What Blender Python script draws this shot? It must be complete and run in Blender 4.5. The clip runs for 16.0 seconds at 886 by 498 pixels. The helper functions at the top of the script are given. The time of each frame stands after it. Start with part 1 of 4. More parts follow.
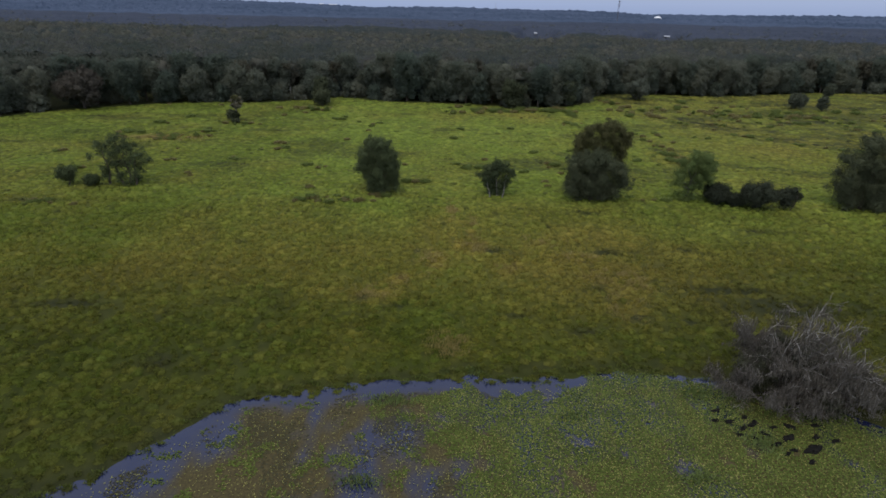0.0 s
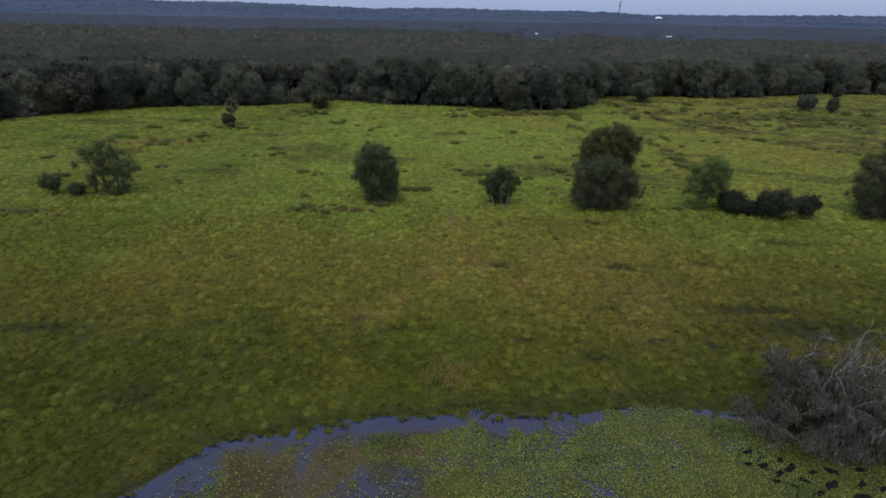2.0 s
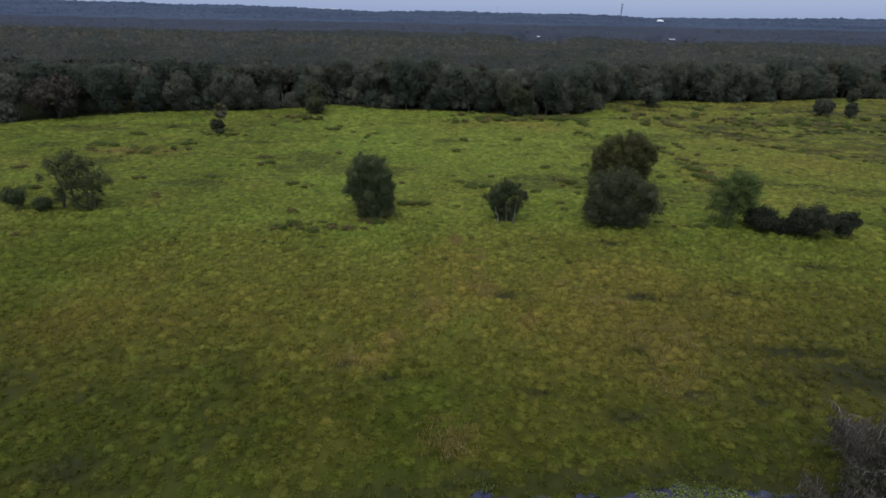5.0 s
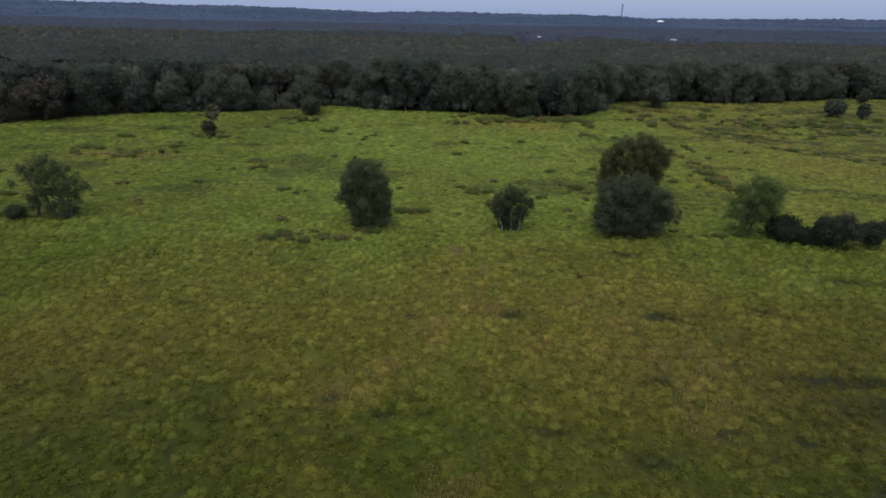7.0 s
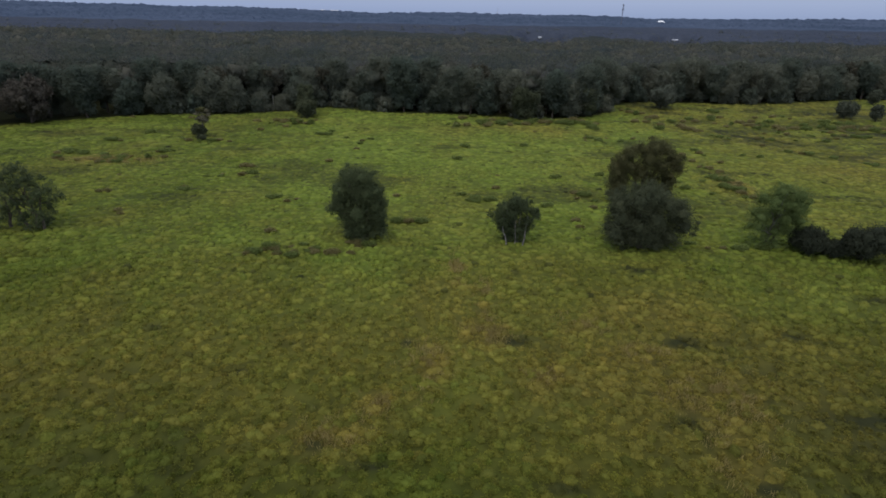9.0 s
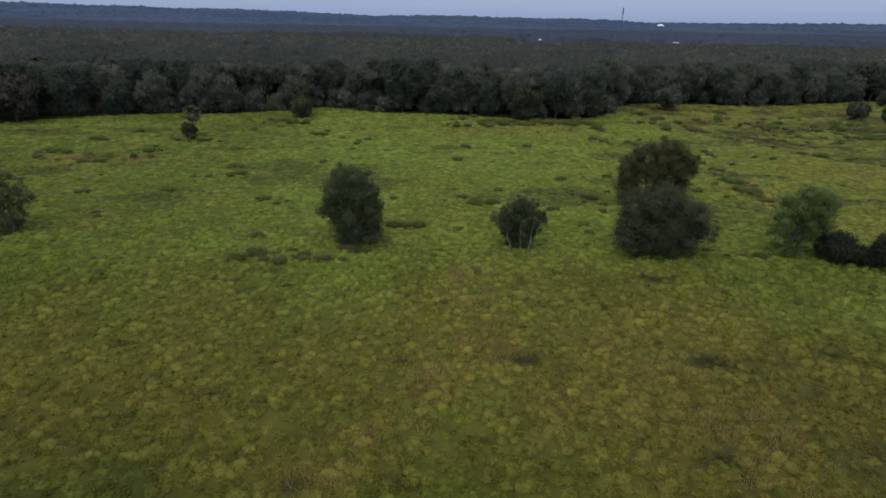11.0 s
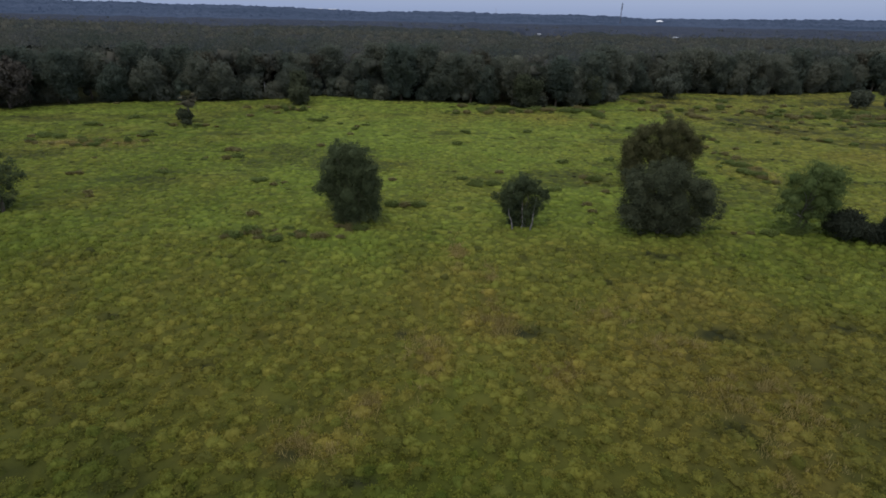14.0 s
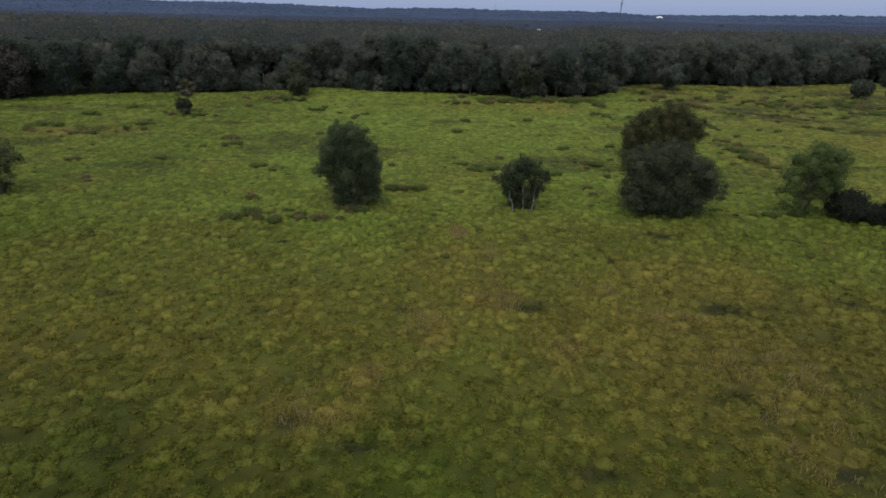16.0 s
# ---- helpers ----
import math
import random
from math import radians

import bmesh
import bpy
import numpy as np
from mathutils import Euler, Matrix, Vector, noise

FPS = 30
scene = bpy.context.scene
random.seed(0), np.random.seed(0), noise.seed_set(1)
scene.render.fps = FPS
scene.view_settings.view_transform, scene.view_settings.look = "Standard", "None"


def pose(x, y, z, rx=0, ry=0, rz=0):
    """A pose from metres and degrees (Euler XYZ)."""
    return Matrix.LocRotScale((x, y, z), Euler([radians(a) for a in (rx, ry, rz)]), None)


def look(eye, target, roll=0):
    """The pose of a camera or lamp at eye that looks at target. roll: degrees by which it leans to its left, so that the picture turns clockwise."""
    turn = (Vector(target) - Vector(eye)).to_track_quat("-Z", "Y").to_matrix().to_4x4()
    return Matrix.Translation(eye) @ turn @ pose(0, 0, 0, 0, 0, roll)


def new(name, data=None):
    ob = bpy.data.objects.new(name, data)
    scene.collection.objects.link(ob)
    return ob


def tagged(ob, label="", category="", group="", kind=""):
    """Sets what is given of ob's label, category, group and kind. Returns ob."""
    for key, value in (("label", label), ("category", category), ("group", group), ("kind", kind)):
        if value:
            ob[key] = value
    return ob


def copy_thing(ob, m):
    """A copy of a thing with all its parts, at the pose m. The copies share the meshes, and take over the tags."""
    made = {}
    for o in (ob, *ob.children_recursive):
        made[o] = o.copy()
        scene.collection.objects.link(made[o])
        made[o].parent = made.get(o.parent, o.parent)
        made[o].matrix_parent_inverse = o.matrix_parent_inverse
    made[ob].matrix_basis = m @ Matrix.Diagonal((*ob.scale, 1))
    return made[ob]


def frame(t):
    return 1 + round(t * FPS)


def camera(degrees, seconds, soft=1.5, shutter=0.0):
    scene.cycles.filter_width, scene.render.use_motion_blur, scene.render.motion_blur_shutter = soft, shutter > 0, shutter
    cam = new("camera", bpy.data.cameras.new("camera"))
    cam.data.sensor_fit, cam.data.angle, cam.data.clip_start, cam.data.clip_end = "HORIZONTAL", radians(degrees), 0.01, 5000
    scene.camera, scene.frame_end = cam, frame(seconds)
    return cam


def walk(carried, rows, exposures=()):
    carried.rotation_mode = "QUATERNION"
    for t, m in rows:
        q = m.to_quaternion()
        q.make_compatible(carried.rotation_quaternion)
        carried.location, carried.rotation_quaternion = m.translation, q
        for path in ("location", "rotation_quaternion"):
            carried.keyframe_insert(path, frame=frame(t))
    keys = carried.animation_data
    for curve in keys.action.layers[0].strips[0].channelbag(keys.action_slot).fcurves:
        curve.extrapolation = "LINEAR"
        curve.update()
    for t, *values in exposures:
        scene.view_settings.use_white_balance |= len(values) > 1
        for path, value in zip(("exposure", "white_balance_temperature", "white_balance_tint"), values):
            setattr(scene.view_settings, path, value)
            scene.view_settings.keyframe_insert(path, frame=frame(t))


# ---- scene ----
cam = camera(80.0, 16.0, soft=1.7)
EXPOSURE = 0.33
PATH = [
    (0, (0.494, 0.126, 32.276), (0.481, 1.951, 31.46), 1.3),
    (0.5, (0.435, 1.251, 32.249), (0.421, 3.077, 31.433), 1.2),
    (1, (0.38, 2.452, 32.224), (0.366, 4.279, 31.409), 1.2),
    (1.5, (0.344, 3.723, 32.184), (0.329, 5.55, 31.37), 1.2),
    (2, (0.332, 5.106, 32.16), (0.315, 6.933, 31.347), 1.1),
    (2.5, (0.316, 6.57, 32.115), (0.299, 8.398, 31.304), 1.2),
    (3, (0.28, 8.17, 32.083), (0.263, 9.998, 31.272), 1.1),
    (3.5, (0.309, 9.775, 32.042), (0.291, 11.604, 31.234), 1.2),
    (4, (0.384, 11.306, 31.974), (0.363, 13.137, 31.168), 1.1),
    (6.5, (0.241, 18.649, 30.751), (0.22, 20.48, 29.948), 1.1),
    (7, (0.216, 20.157, 30.707), (0.195, 21.989, 29.905), 1.1),
    (7.5, (0.199, 21.638, 30.689), (0.177, 23.47, 29.888), 1.0),
    (8, (0.253, 23.149, 30.594), (0.23, 24.982, 29.794), 1.0),
    (8.5, (0.305, 24.727, 30.441), (0.281, 26.561, 29.641), 0.9),
    (9, (0.28, 26.137, 30.204), (0.257, 27.97, 29.404), 1.0),
    (11.5, (0.118, 32.053, 27.937), (0.098, 33.891, 27.148), 1.2),
    (12, (0.073, 32.313, 27.481), (0.053, 34.15, 26.69), 1.1),
    (12.5, (0.026, 32.229, 27.021), (0.007, 34.064, 26.226), 1.1),
    (13, (-0.005, 32.127, 26.562), (-0.023, 33.961, 25.764), 1.1),
    (13.5, (-0.015, 31.978, 26.042), (-0.031, 33.811, 25.243), 1.2),
    (14, (0.019, 31.849, 25.524), (0.004, 33.682, 24.724), 1.2),
    (14.5, (0.041, 31.759, 24.996), (0.026, 33.591, 24.194), 1.2),
    (15, (0.054, 31.649, 24.456), (0.039, 33.481, 23.652), 1.2),
    (15.5, (0.01, 31.547, 23.932), (-0.003, 33.377, 23.126), 1.2),
    (16, (-0.016, 31.397, 23.532), (-0.03, 33.226, 22.723), 1.1),
]
walk(cam, [(t, look(eye, target, roll)) for t, eye, target, roll in PATH], exposures=[(0.0, EXPOSURE + 0.10), (4.0, EXPOSURE + 0.08), (9.0, EXPOSURE), (16.0, EXPOSURE - 0.05)])

# ---- world, sun: an overcast early evening ----
world = bpy.data.worlds.new("overcast_sky")
scene.world = world
world.use_nodes = True
wn = world.node_tree.nodes
wl = world.node_tree.links
sky = wn.new("ShaderNodeTexSky")
sky.sky_type, sky.sun_disc = "NISHITA", False
sky.sun_elevation, sky.sun_rotation = radians(48), radians(200)
sky.air_density, sky.dust_density, sky.ozone_density = 1.6, 2.0, 4.0
# an overcast dome, dimmer and bluer down at the horizon
way = wn.new("ShaderNodeTexCoord")
split = wn.new("ShaderNodeSeparateXYZ")
wl.new(way.outputs["Generated"], split.inputs["Vector"])
cloud = wn.new("ShaderNodeValToRGB")
cloud.color_ramp.elements[0].position, cloud.color_ramp.elements[0].color = 0.0, (2.3, 3.0, 4.9, 1)
cloud.color_ramp.elements[1].position, cloud.color_ramp.elements[1].color = 1.0, (7.8, 8.3, 9.2, 1)
midway = cloud.color_ramp.elements.new(0.6)
midway.color = (6.2, 7.0, 9.0, 1)
low = cloud.color_ramp.elements.new(0.2)
low.color = (5.0, 5.8, 7.8, 1)
wl.new(split.outputs["Z"], cloud.inputs["Fac"])
overcast = wn.new("ShaderNodeMixRGB")
overcast.inputs["Fac"].default_value = 0.85
wl.new(sky.outputs["Color"], overcast.inputs["Color1"])
wl.new(cloud.outputs["Color"], overcast.inputs["Color2"])
wl.new(overcast.outputs["Color"], wn["Background"].inputs["Color"])
wn["Background"].inputs["Strength"].default_value = 0.1
sun_data = bpy.data.lights.new("sun", "SUN")
sun_data.energy, sun_data.angle, sun_data.color = 0.9, radians(40), (1.0, 0.88, 0.70)
sun = new("sun", sun_data)
sun.matrix_world = look((0, 0, 300), (0 + 60, 120, 0))


# ---- arithmetic helpers ----
def lattice(ix, iy, seed):
    h = (ix.astype(np.int64) * 374761393 + iy.astype(np.int64) * 668265263 + seed * 1442695041) & 0xFFFFFFFF
    h = ((h ^ (h >> 13)) * 1274126177) & 0xFFFFFFFF
    return ((h ^ (h >> 16)) & 0xFFFF) / 65535.0


def value_noise(x, y, seed=0):
    x, y = np.asarray(x, float), np.asarray(y, float)
    ix, iy = np.floor(x), np.floor(y)
    fx, fy = x - ix, y - iy
    fx, fy = fx * fx * (3 - 2 * fx), fy * fy * (3 - 2 * fy)
    a, b = lattice(ix, iy, seed), lattice(ix + 1, iy, seed)
    c, d = lattice(ix, iy + 1, seed), lattice(ix + 1, iy + 1, seed)
    return (a * (1 - fx) + b * fx) * (1 - fy) + (c * (1 - fx) + d * fx) * fy


def fbm(x, y, size, octaves=3, seed=0):
    x, y = np.asarray(x, float), np.asarray(y, float)
    total, amp, norm = 0.0, 1.0, 0.0
    for k in range(octaves):
        total = total + amp * value_noise(x / size + 17.3 * k, y / size - 9.1 * k, seed + k)
        norm, amp, size = norm + amp, amp * 0.5, size * 0.5
    return total / norm


def step(a, b, v):
    t = np.clip((np.asarray(v, float) - a) / (b - a), 0, 1)
    return t * t * (3 - 2 * t)


def blob(x, y, cx, cy, rx, ry):
    return np.exp(-((np.asarray(x) - cx) / rx) ** 2 - ((np.asarray(y) - cy) / ry) ** 2)


def mesh_of(name, verts, faces, attributes=None, smooth=False):
    """verts (n, 3); faces (m, k), all of one size; attributes: name -> one value a vertex."""
    me = bpy.data.meshes.new(name)
    verts, faces = np.asarray(verts, np.float32), np.asarray(faces, np.int32)
    count, k = faces.shape
    me.vertices.add(len(verts))
    me.vertices.foreach_set("co", verts.ravel())
    me.loops.add(count * k)
    me.loops.foreach_set("vertex_index", faces.ravel())
    me.polygons.add(count)
    me.polygons.foreach_set("loop_start", np.arange(0, count * k, k, dtype=np.int32))
    me.polygons.foreach_set("use_smooth", np.full(count, smooth))
    for key, values in (attributes or {}).items():
        layer = me.attributes.new(key, "FLOAT", "POINT")
        layer.data.foreach_set("value", np.asarray(values, np.float32).ravel())
    me.update(calc_edges=True)
    me.validate()
    return me


def part(name, me, material, parent=None, label=""):
    ob = new(name, me)
    if not me.materials:
        me.materials.append(material)
    ob.parent = parent
    return tagged(ob, label)


# ---- the lie of the land ----
SHORE_X = [-120, -60, -45, -36, -29.1, -25.6, -23.8, -22.1, -20.8, -16.8, -12.5, -8.4, -4.1, 0.2, 3.0, 4.8, 10.3, 16.1, 20.8, 24, 28, 33, 38.8, 44, 60, 120]
SHORE_Y = [-40, -10, 12, 22, 27.5, 28.9, 31.8, 33.5, 35.8, 38.6, 40.1, 40.7, 41.8, 42.2, 43.4, 42.2, 42.9, 43.8, 44.3, 43.7, 43.2, 41, 37.5, 33, 20, -40]
WATER = -0.14


def into_pond(x, y):
    """How far a place lies past the shore, into the pond."""
    return np.interp(x, SHORE_X, SHORE_Y) + 2.2 * (fbm(x, y, 2.6, 3, 5) - 0.5) - np.asarray(y, float)


EDGE_X = [-900, -400, -260, -190, -150, -138.7, -133, -129.8, -116.8, -101.9, -86.3, -74.4, -59.7, -44.8, -25.3, -7.6, 16.4, 23.3, 44.8, 52.5, 62.1, 70.9, 90.3, 114.3, 138, 180, 212, 300, 500, 1000]
EDGE_Y = [-300, -60, 30, 110, 155, 163.7, 170.5, 176.3, 186.2, 196, 200.9, 200, 207.7, 220.4, 211.4, 211.2, 207.8, 201, 209.2, 214.4, 236, 246, 250, 247, 253, 270, 272, 280, 250, 100]


def forest_edge(x):
    return np.interp(x, EDGE_X, EDGE_Y)


def land(x, y):
    """The ground's height."""
    x, y = np.asarray(x, float), np.asarray(y, float)
    w = into_pond(x, y)
    near = 1 - step(160, 320, y)
    hum = 0.30 * (fbm(x, y, 9, 2, 11) - 0.5) + near * (0.36 - 0.20 * step(64, 104, y)) * (fbm(x, y, 2.2, 2, 12) - 0.45) + near * 0.12 * (value_noise(x / 0.8, y / 0.8, 13) - 0.5)
    z = hum * (1 - 0.8 * step(-1.5, 0.5, w)) - 0.10 * step(-9, 0, w) - 0.75 * step(-0.3, 5, w)
    return np.where(w < -0.15, np.maximum(z, -0.08), z)


WEEDS = [(1.0, 47.4, 1.9, 2.2), (24.2, 64.0, 4.0, 3.2), (22.6, 56.5, 2.0, 2.6), (-1.7, 67.5, 1.8, 3.4), (4.3, 73.2, 2.2, 2.0), (4.6, 80, 0.9, 5.0), (1.4, 89, 1.0, 4),
         (-8.5, 58.5, 2.6, 2.0), (9.0, 66.5, 1.6, 1.6), (15.5, 76, 2.4, 1.8), (-5.5, 62, 1.2, 1.4), (20, 70.5, 2.2, 1.4), (-75.5, 141.2, 8.0, 3.0), (58.0, 131.0, 2.0, 5.0)]
BARE = [(7.2, 72.0, 1.9, 0.9), (25.6, 89.7, 2.6, 0.7), (52.3, 82.7, 4.0, 0.8), (24.6, 72.6, 2.6, 1.2), (-43.9, 53.5, 5.0, 0.9), (-28, 43.1, 1.8, 1.6), (37.4, 61.2, 5.0, 1.0),
        (36.8, 74.3, 1.5, 0.8), (-73, 89.3, 5, 0.9), (43, 57, 6.5, 2.2), (23.5, 54.0, 1.6, 0.7), (-9.8, 57.0, 1.6, 0.6), (16, 50.5, 2.2, 0.8), (8.5, 53.5, 1.8, 0.5), (20.0, 60.2, 1.2, 0.6),
        (-3.6, 71.5, 1.0, 0.5), (-19, 66, 1.0, 0.6), (-30.5, 73, 1.2, 0.6), (-5.0, 55.0, 1.5, 0.5), (29.5, 53, 1.4, 0.6)]


def dryness(x, y):
    x, y = np.asarray(x, float), np.asarray(y, float)
    d = 0.50 * blob(x, y, 14, 75, 36, 15) + 0.28 * blob(x, y, 36, 62, 22, 14) + 0.34 * blob(x, y, -40, 62, 26, 12) + 0.5 * blob(x, y, 20, 188, 26, 10) + 0.35 * blob(x, y, -75, 141, 10, 3.5)
    d = d + 0.36 * step(44, 62, x - 0.12 * (y - 120)) * step(98, 116, y) + 0.45 * blob(x, y, 25, 121, 4, 5) + 0.2 * blob(x, y, 53, 125, 5, 6)
    for cx, cy, rx, ry in WEEDS:
        d = d + 0.75 * blob(x, y, cx, cy, rx * 1.2, ry * 1.2) * step(0.30, 0.55, fbm(x, y, 2.4, 2, 23))
    d = d + 0.70 * (fbm(x, y, 13, 3, 21) - 0.45) + 0.24 * (fbm(x, y, 2.6, 2, 22) - 0.5)
    return np.clip(d + 0.10, 0, 1)


TRAIL_Y, TRAIL_X = [118, 134, 145, 153, 165, 175.5, 187, 207, 230, 260], [150, 125, 108, 97, 85.4, 78.6, 72.6, 68.5, 65.7, 65]
TRACK_Y, TRACK_X = [120, 128, 137, 157, 170, 177, 192], [57, 57.6, 57.8, 56, 43, 38, 33]


def darkness(x, y):
    """Where the sward is broken: wet hollows, low dark herbs; also lens vignetting painted in at the sides."""
    x, y = np.asarray(x, float), np.asarray(y, float)
    d = np.zeros(np.broadcast(x, y).shape)
    for cx, cy, rx, ry in BARE:
        d = d + 1.0 * blob(x, y, cx, cy, rx, ry)
    # Near right and left sides darkened: lens vignetting painted into the sward's colour.
    d = d + 0.34 * step(10, 34, x) * step(84, 58, y) + 0.18 * step(-8, -28, x) * step(72, 54, y)
    past = x - np.interp(y, TRAIL_Y, TRAIL_X) + 5 * (fbm(x, y, 9, 2, 34) - 0.5)
    far = step(125, 140, y)
    d = d + far * (0.62 * step(-1, 5, past) * step(0.38, 0.60, fbm(x / 2.0, y / 1.6, 2.6, 3, 31)) + 0.55 * np.exp(-(past / 1.5) ** 2) * step(0.3, 0.5, fbm(x, y, 5, 2, 35)))
    aside = x - np.interp(y, TRACK_Y, TRACK_X) + 4 * (fbm(x, y, 7, 2, 36) - 0.5)
    d = d + 0.6 * np.exp(-(aside / 1.8) ** 2) * step(118, 124, y) * step(194, 188, y) * step(0.36, 0.56, fbm(x, y, 4, 2, 37))
    d = d + 0.5 * step(0.60, 0.75, fbm(x / 2.4, y, 7, 3, 32)) * step(90, 120, y) + 0.16 * step(0.60, 0.78, fbm(x, y, 3.2, 2, 33)) + 0.25 * step(0.64, 0.78, fbm(x, y / 0.8, 1.5, 2, 38)) * step(105, 85, y)
    # Wet shore margin; on the left bank painted vignetting darkens it further.
    d = d + 0.5 * blob(x, into_pond(x, y), x, -0.3, 1, 1.4) + 0.22 * step(-16, -2, into_pond(x, y)) * step(-8, -28, x)
    # cattle trails
    for cx, bend, y0, y1 in ((17.2, 1.0, 58, 90), (3.6, 0.8, 74, 97), (-3.5, 1.4, 70, 96), (-38, 1.5, 50, 74), (21.0, 1.2, 52, 80)):
        d = d + 0.3 * np.exp(-((x - cx - 0.35 * bend * np.sin(y * 0.13 + cx)) / 0.22) ** 2) * step(y0 - 3, y0 + 3, y) * step(y1 + 3, y1 - 3, y)
    return np.clip(d, 0, 1)


def freshness(x, y):
    """The short bright sward of the back pasture, and lush streaks nearer by; vignetting is painted in on the left."""
    x, y = np.asarray(x, float), np.asarray(y, float)
    f = 0.42 * step(44, 72, y + 14 * (fbm(x, y, 16, 2, 25) - 0.5)) + 0.30 * step(70, 125, y + 30 * (fbm(x, y, 18, 2, 27) - 0.5)) + 0.26 * step(0.50, 0.72, fbm(x, y, 12, 3, 24)) * step(46, 60, y)
    # Less green at the sides; on the left this paints in lens vignetting.
    f = f * (1 - 0.42 * step(-18, -62, x)) * (1 - 0.25 * step(50, 95, x)) * (1 - 0.45 * step(8, 30, x) * step(84, 66, y))
    return np.clip(f + 0.16 * (fbm(x, y, 2.2, 2, 26) - 0.5), 0, 0.9)


# ---- materials ----
def material(name, roughness=0.9, specular=0.15, metallic=0.0):
    m = bpy.data.materials.new(name)
    m.use_nodes = True
    b = m.node_tree.nodes["Principled BSDF"]
    b.inputs["Roughness"].default_value, b.inputs["Metallic"].default_value = roughness, metallic
    b.inputs["Specular IOR Level"].default_value = specular
    return m, m.node_tree.nodes, m.node_tree.links, b


def ramp(nodes, stops):
    r = nodes.new("ShaderNodeValToRGB")
    e = r.color_ramp.elements
    for k, (at, colour) in enumerate(stops):
        el = e[k] if k < 2 else e.new(at)
        el.position, el.color = at, (*colour, 1)
    return r


def noise_node(nodes, links, scale, detail=4, coords="Object"):
    n, c = nodes.new("ShaderNodeTexNoise"), nodes.new("ShaderNodeTexCoord")
    n.inputs["Scale"].default_value, n.inputs["Detail"].default_value = scale, detail
    links.new(c.outputs[coords], n.inputs["Vector"])
    return n


def math_node(nodes, links, op, a, b):
    n = nodes.new("ShaderNodeMath")
    n.operation = op
    for k, v in enumerate((a, b)):
        if isinstance(v, (int, float)):
            n.inputs[k].default_value = v
        else:
            links.new(v, n.inputs[k])
    return n.outputs[0]


def mix(nodes, links, fac, a, b, blend="MIX"):
    n = nodes.new("ShaderNodeMixRGB")
    n.blend_type = blend
    for key, v in (("Fac", fac), ("Color1", a), ("Color2", b)):
        if isinstance(v, (int, float)):
            n.inputs[key].default_value = v
        elif isinstance(v, tuple):
            n.inputs[key].default_value = (*v, 1)
        else:
            links.new(v, n.inputs[key])
    return n.outputs[0]


def grass_material(name, lush, fresh, dry, dark, per_blade, thin=0.0):
    m, n, l, b = material(name, 0.9, 0.06)
    a1, a2 = n.new("ShaderNodeAttribute"), n.new("ShaderNodeAttribute")
    a1.attribute_name, a2.attribute_name = "dry", "dark"
    fine, wide = noise_node(n, l, 2.4, 5), noise_node(n, l, 0.09, 4)
    a3 = n.new("ShaderNodeAttribute")
    a3.attribute_name = "fresh"
    green = mix(n, l, math_node(n, l, "ADD", a3.outputs["Fac"], math_node(n, l, "MULTIPLY", ramp_of(n, l, wide.outputs["Fac"], 0.3, 0.7), 0.3)), lush, fresh)
    both = mix(n, l, a1.outputs["Fac"], green, dry)
    both = mix(n, l, a2.outputs["Fac"], both, dark)
    grain = noise_node(n, l, 9.0, 4)
    shade = ramp(n, [(0.30, (0.80, 0.80, 0.78)), (0.52, (1.0, 1.0, 1.0)), (0.74, (1.18, 1.16, 1.1))])
    l.new(math_node(n, l, "ADD", math_node(n, l, "MULTIPLY", grain.outputs["Fac"], 0.5), math_node(n, l, "MULTIPLY", fine.outputs["Fac"], 0.5)), shade.inputs["Fac"])
    both = mix(n, l, 1.0, both, shade.outputs["Color"], "MULTIPLY")
    clump = ramp(n, [(0.36, (0.84, 0.86, 0.84)), (0.5, (1.0, 1.0, 1.0)), (0.64, (1.12, 1.10, 1.05))])
    l.new(noise_node(n, l, 0.8, 3).outputs["Fac"], clump.inputs["Fac"])
    both = mix(n, l, 1.0, both, clump.outputs["Color"], "MULTIPLY")
    if per_blade:
        g = n.new("ShaderNodeNewGeometry")
        each = ramp(n, [(0.0, (0.78, 0.81, 0.78)), (0.5, (1.0, 1.0, 1.0)), (1.0, (1.20, 1.17, 1.10))])
        l.new(g.outputs["Random Per Island"], each.inputs["Fac"])
        both = mix(n, l, 1.0, both, each.outputs["Color"], "MULTIPLY")
    l.new(both, b.inputs["Base Color"])
    bump = n.new("ShaderNodeBump")
    bump.inputs["Strength"].default_value, bump.inputs["Distance"].default_value = 0.6, 0.12
    l.new(grain.outputs["Fac"], bump.inputs["Height"])
    if not per_blade:
        l.new(bump.outputs["Normal"], b.inputs["Normal"])
    if thin:
        let_through(n, l, b, both, thin)
    return m


def let_through(n, l, b, colour, thin):
    """Leaves and blades pass some of the light on."""
    t, s = n.new("ShaderNodeBsdfTranslucent"), n.new("ShaderNodeMixShader")
    l.new(colour, t.inputs["Color"])
    s.inputs["Fac"].default_value = thin
    l.new(b.outputs["BSDF"], s.inputs[1])
    l.new(t.outputs["BSDF"], s.inputs[2])
    l.new(s.outputs["Shader"], [k for k in n if k.type == "OUTPUT_MATERIAL"][0].inputs["Surface"])


def ramp_of(nodes, links, value, low, high):
    r = nodes.new("ShaderNodeMapRange")
    r.inputs["From Min"].default_value, r.inputs["From Max"].default_value = low, high
    links.new(value, r.inputs["Value"])
    return r.outputs["Result"]


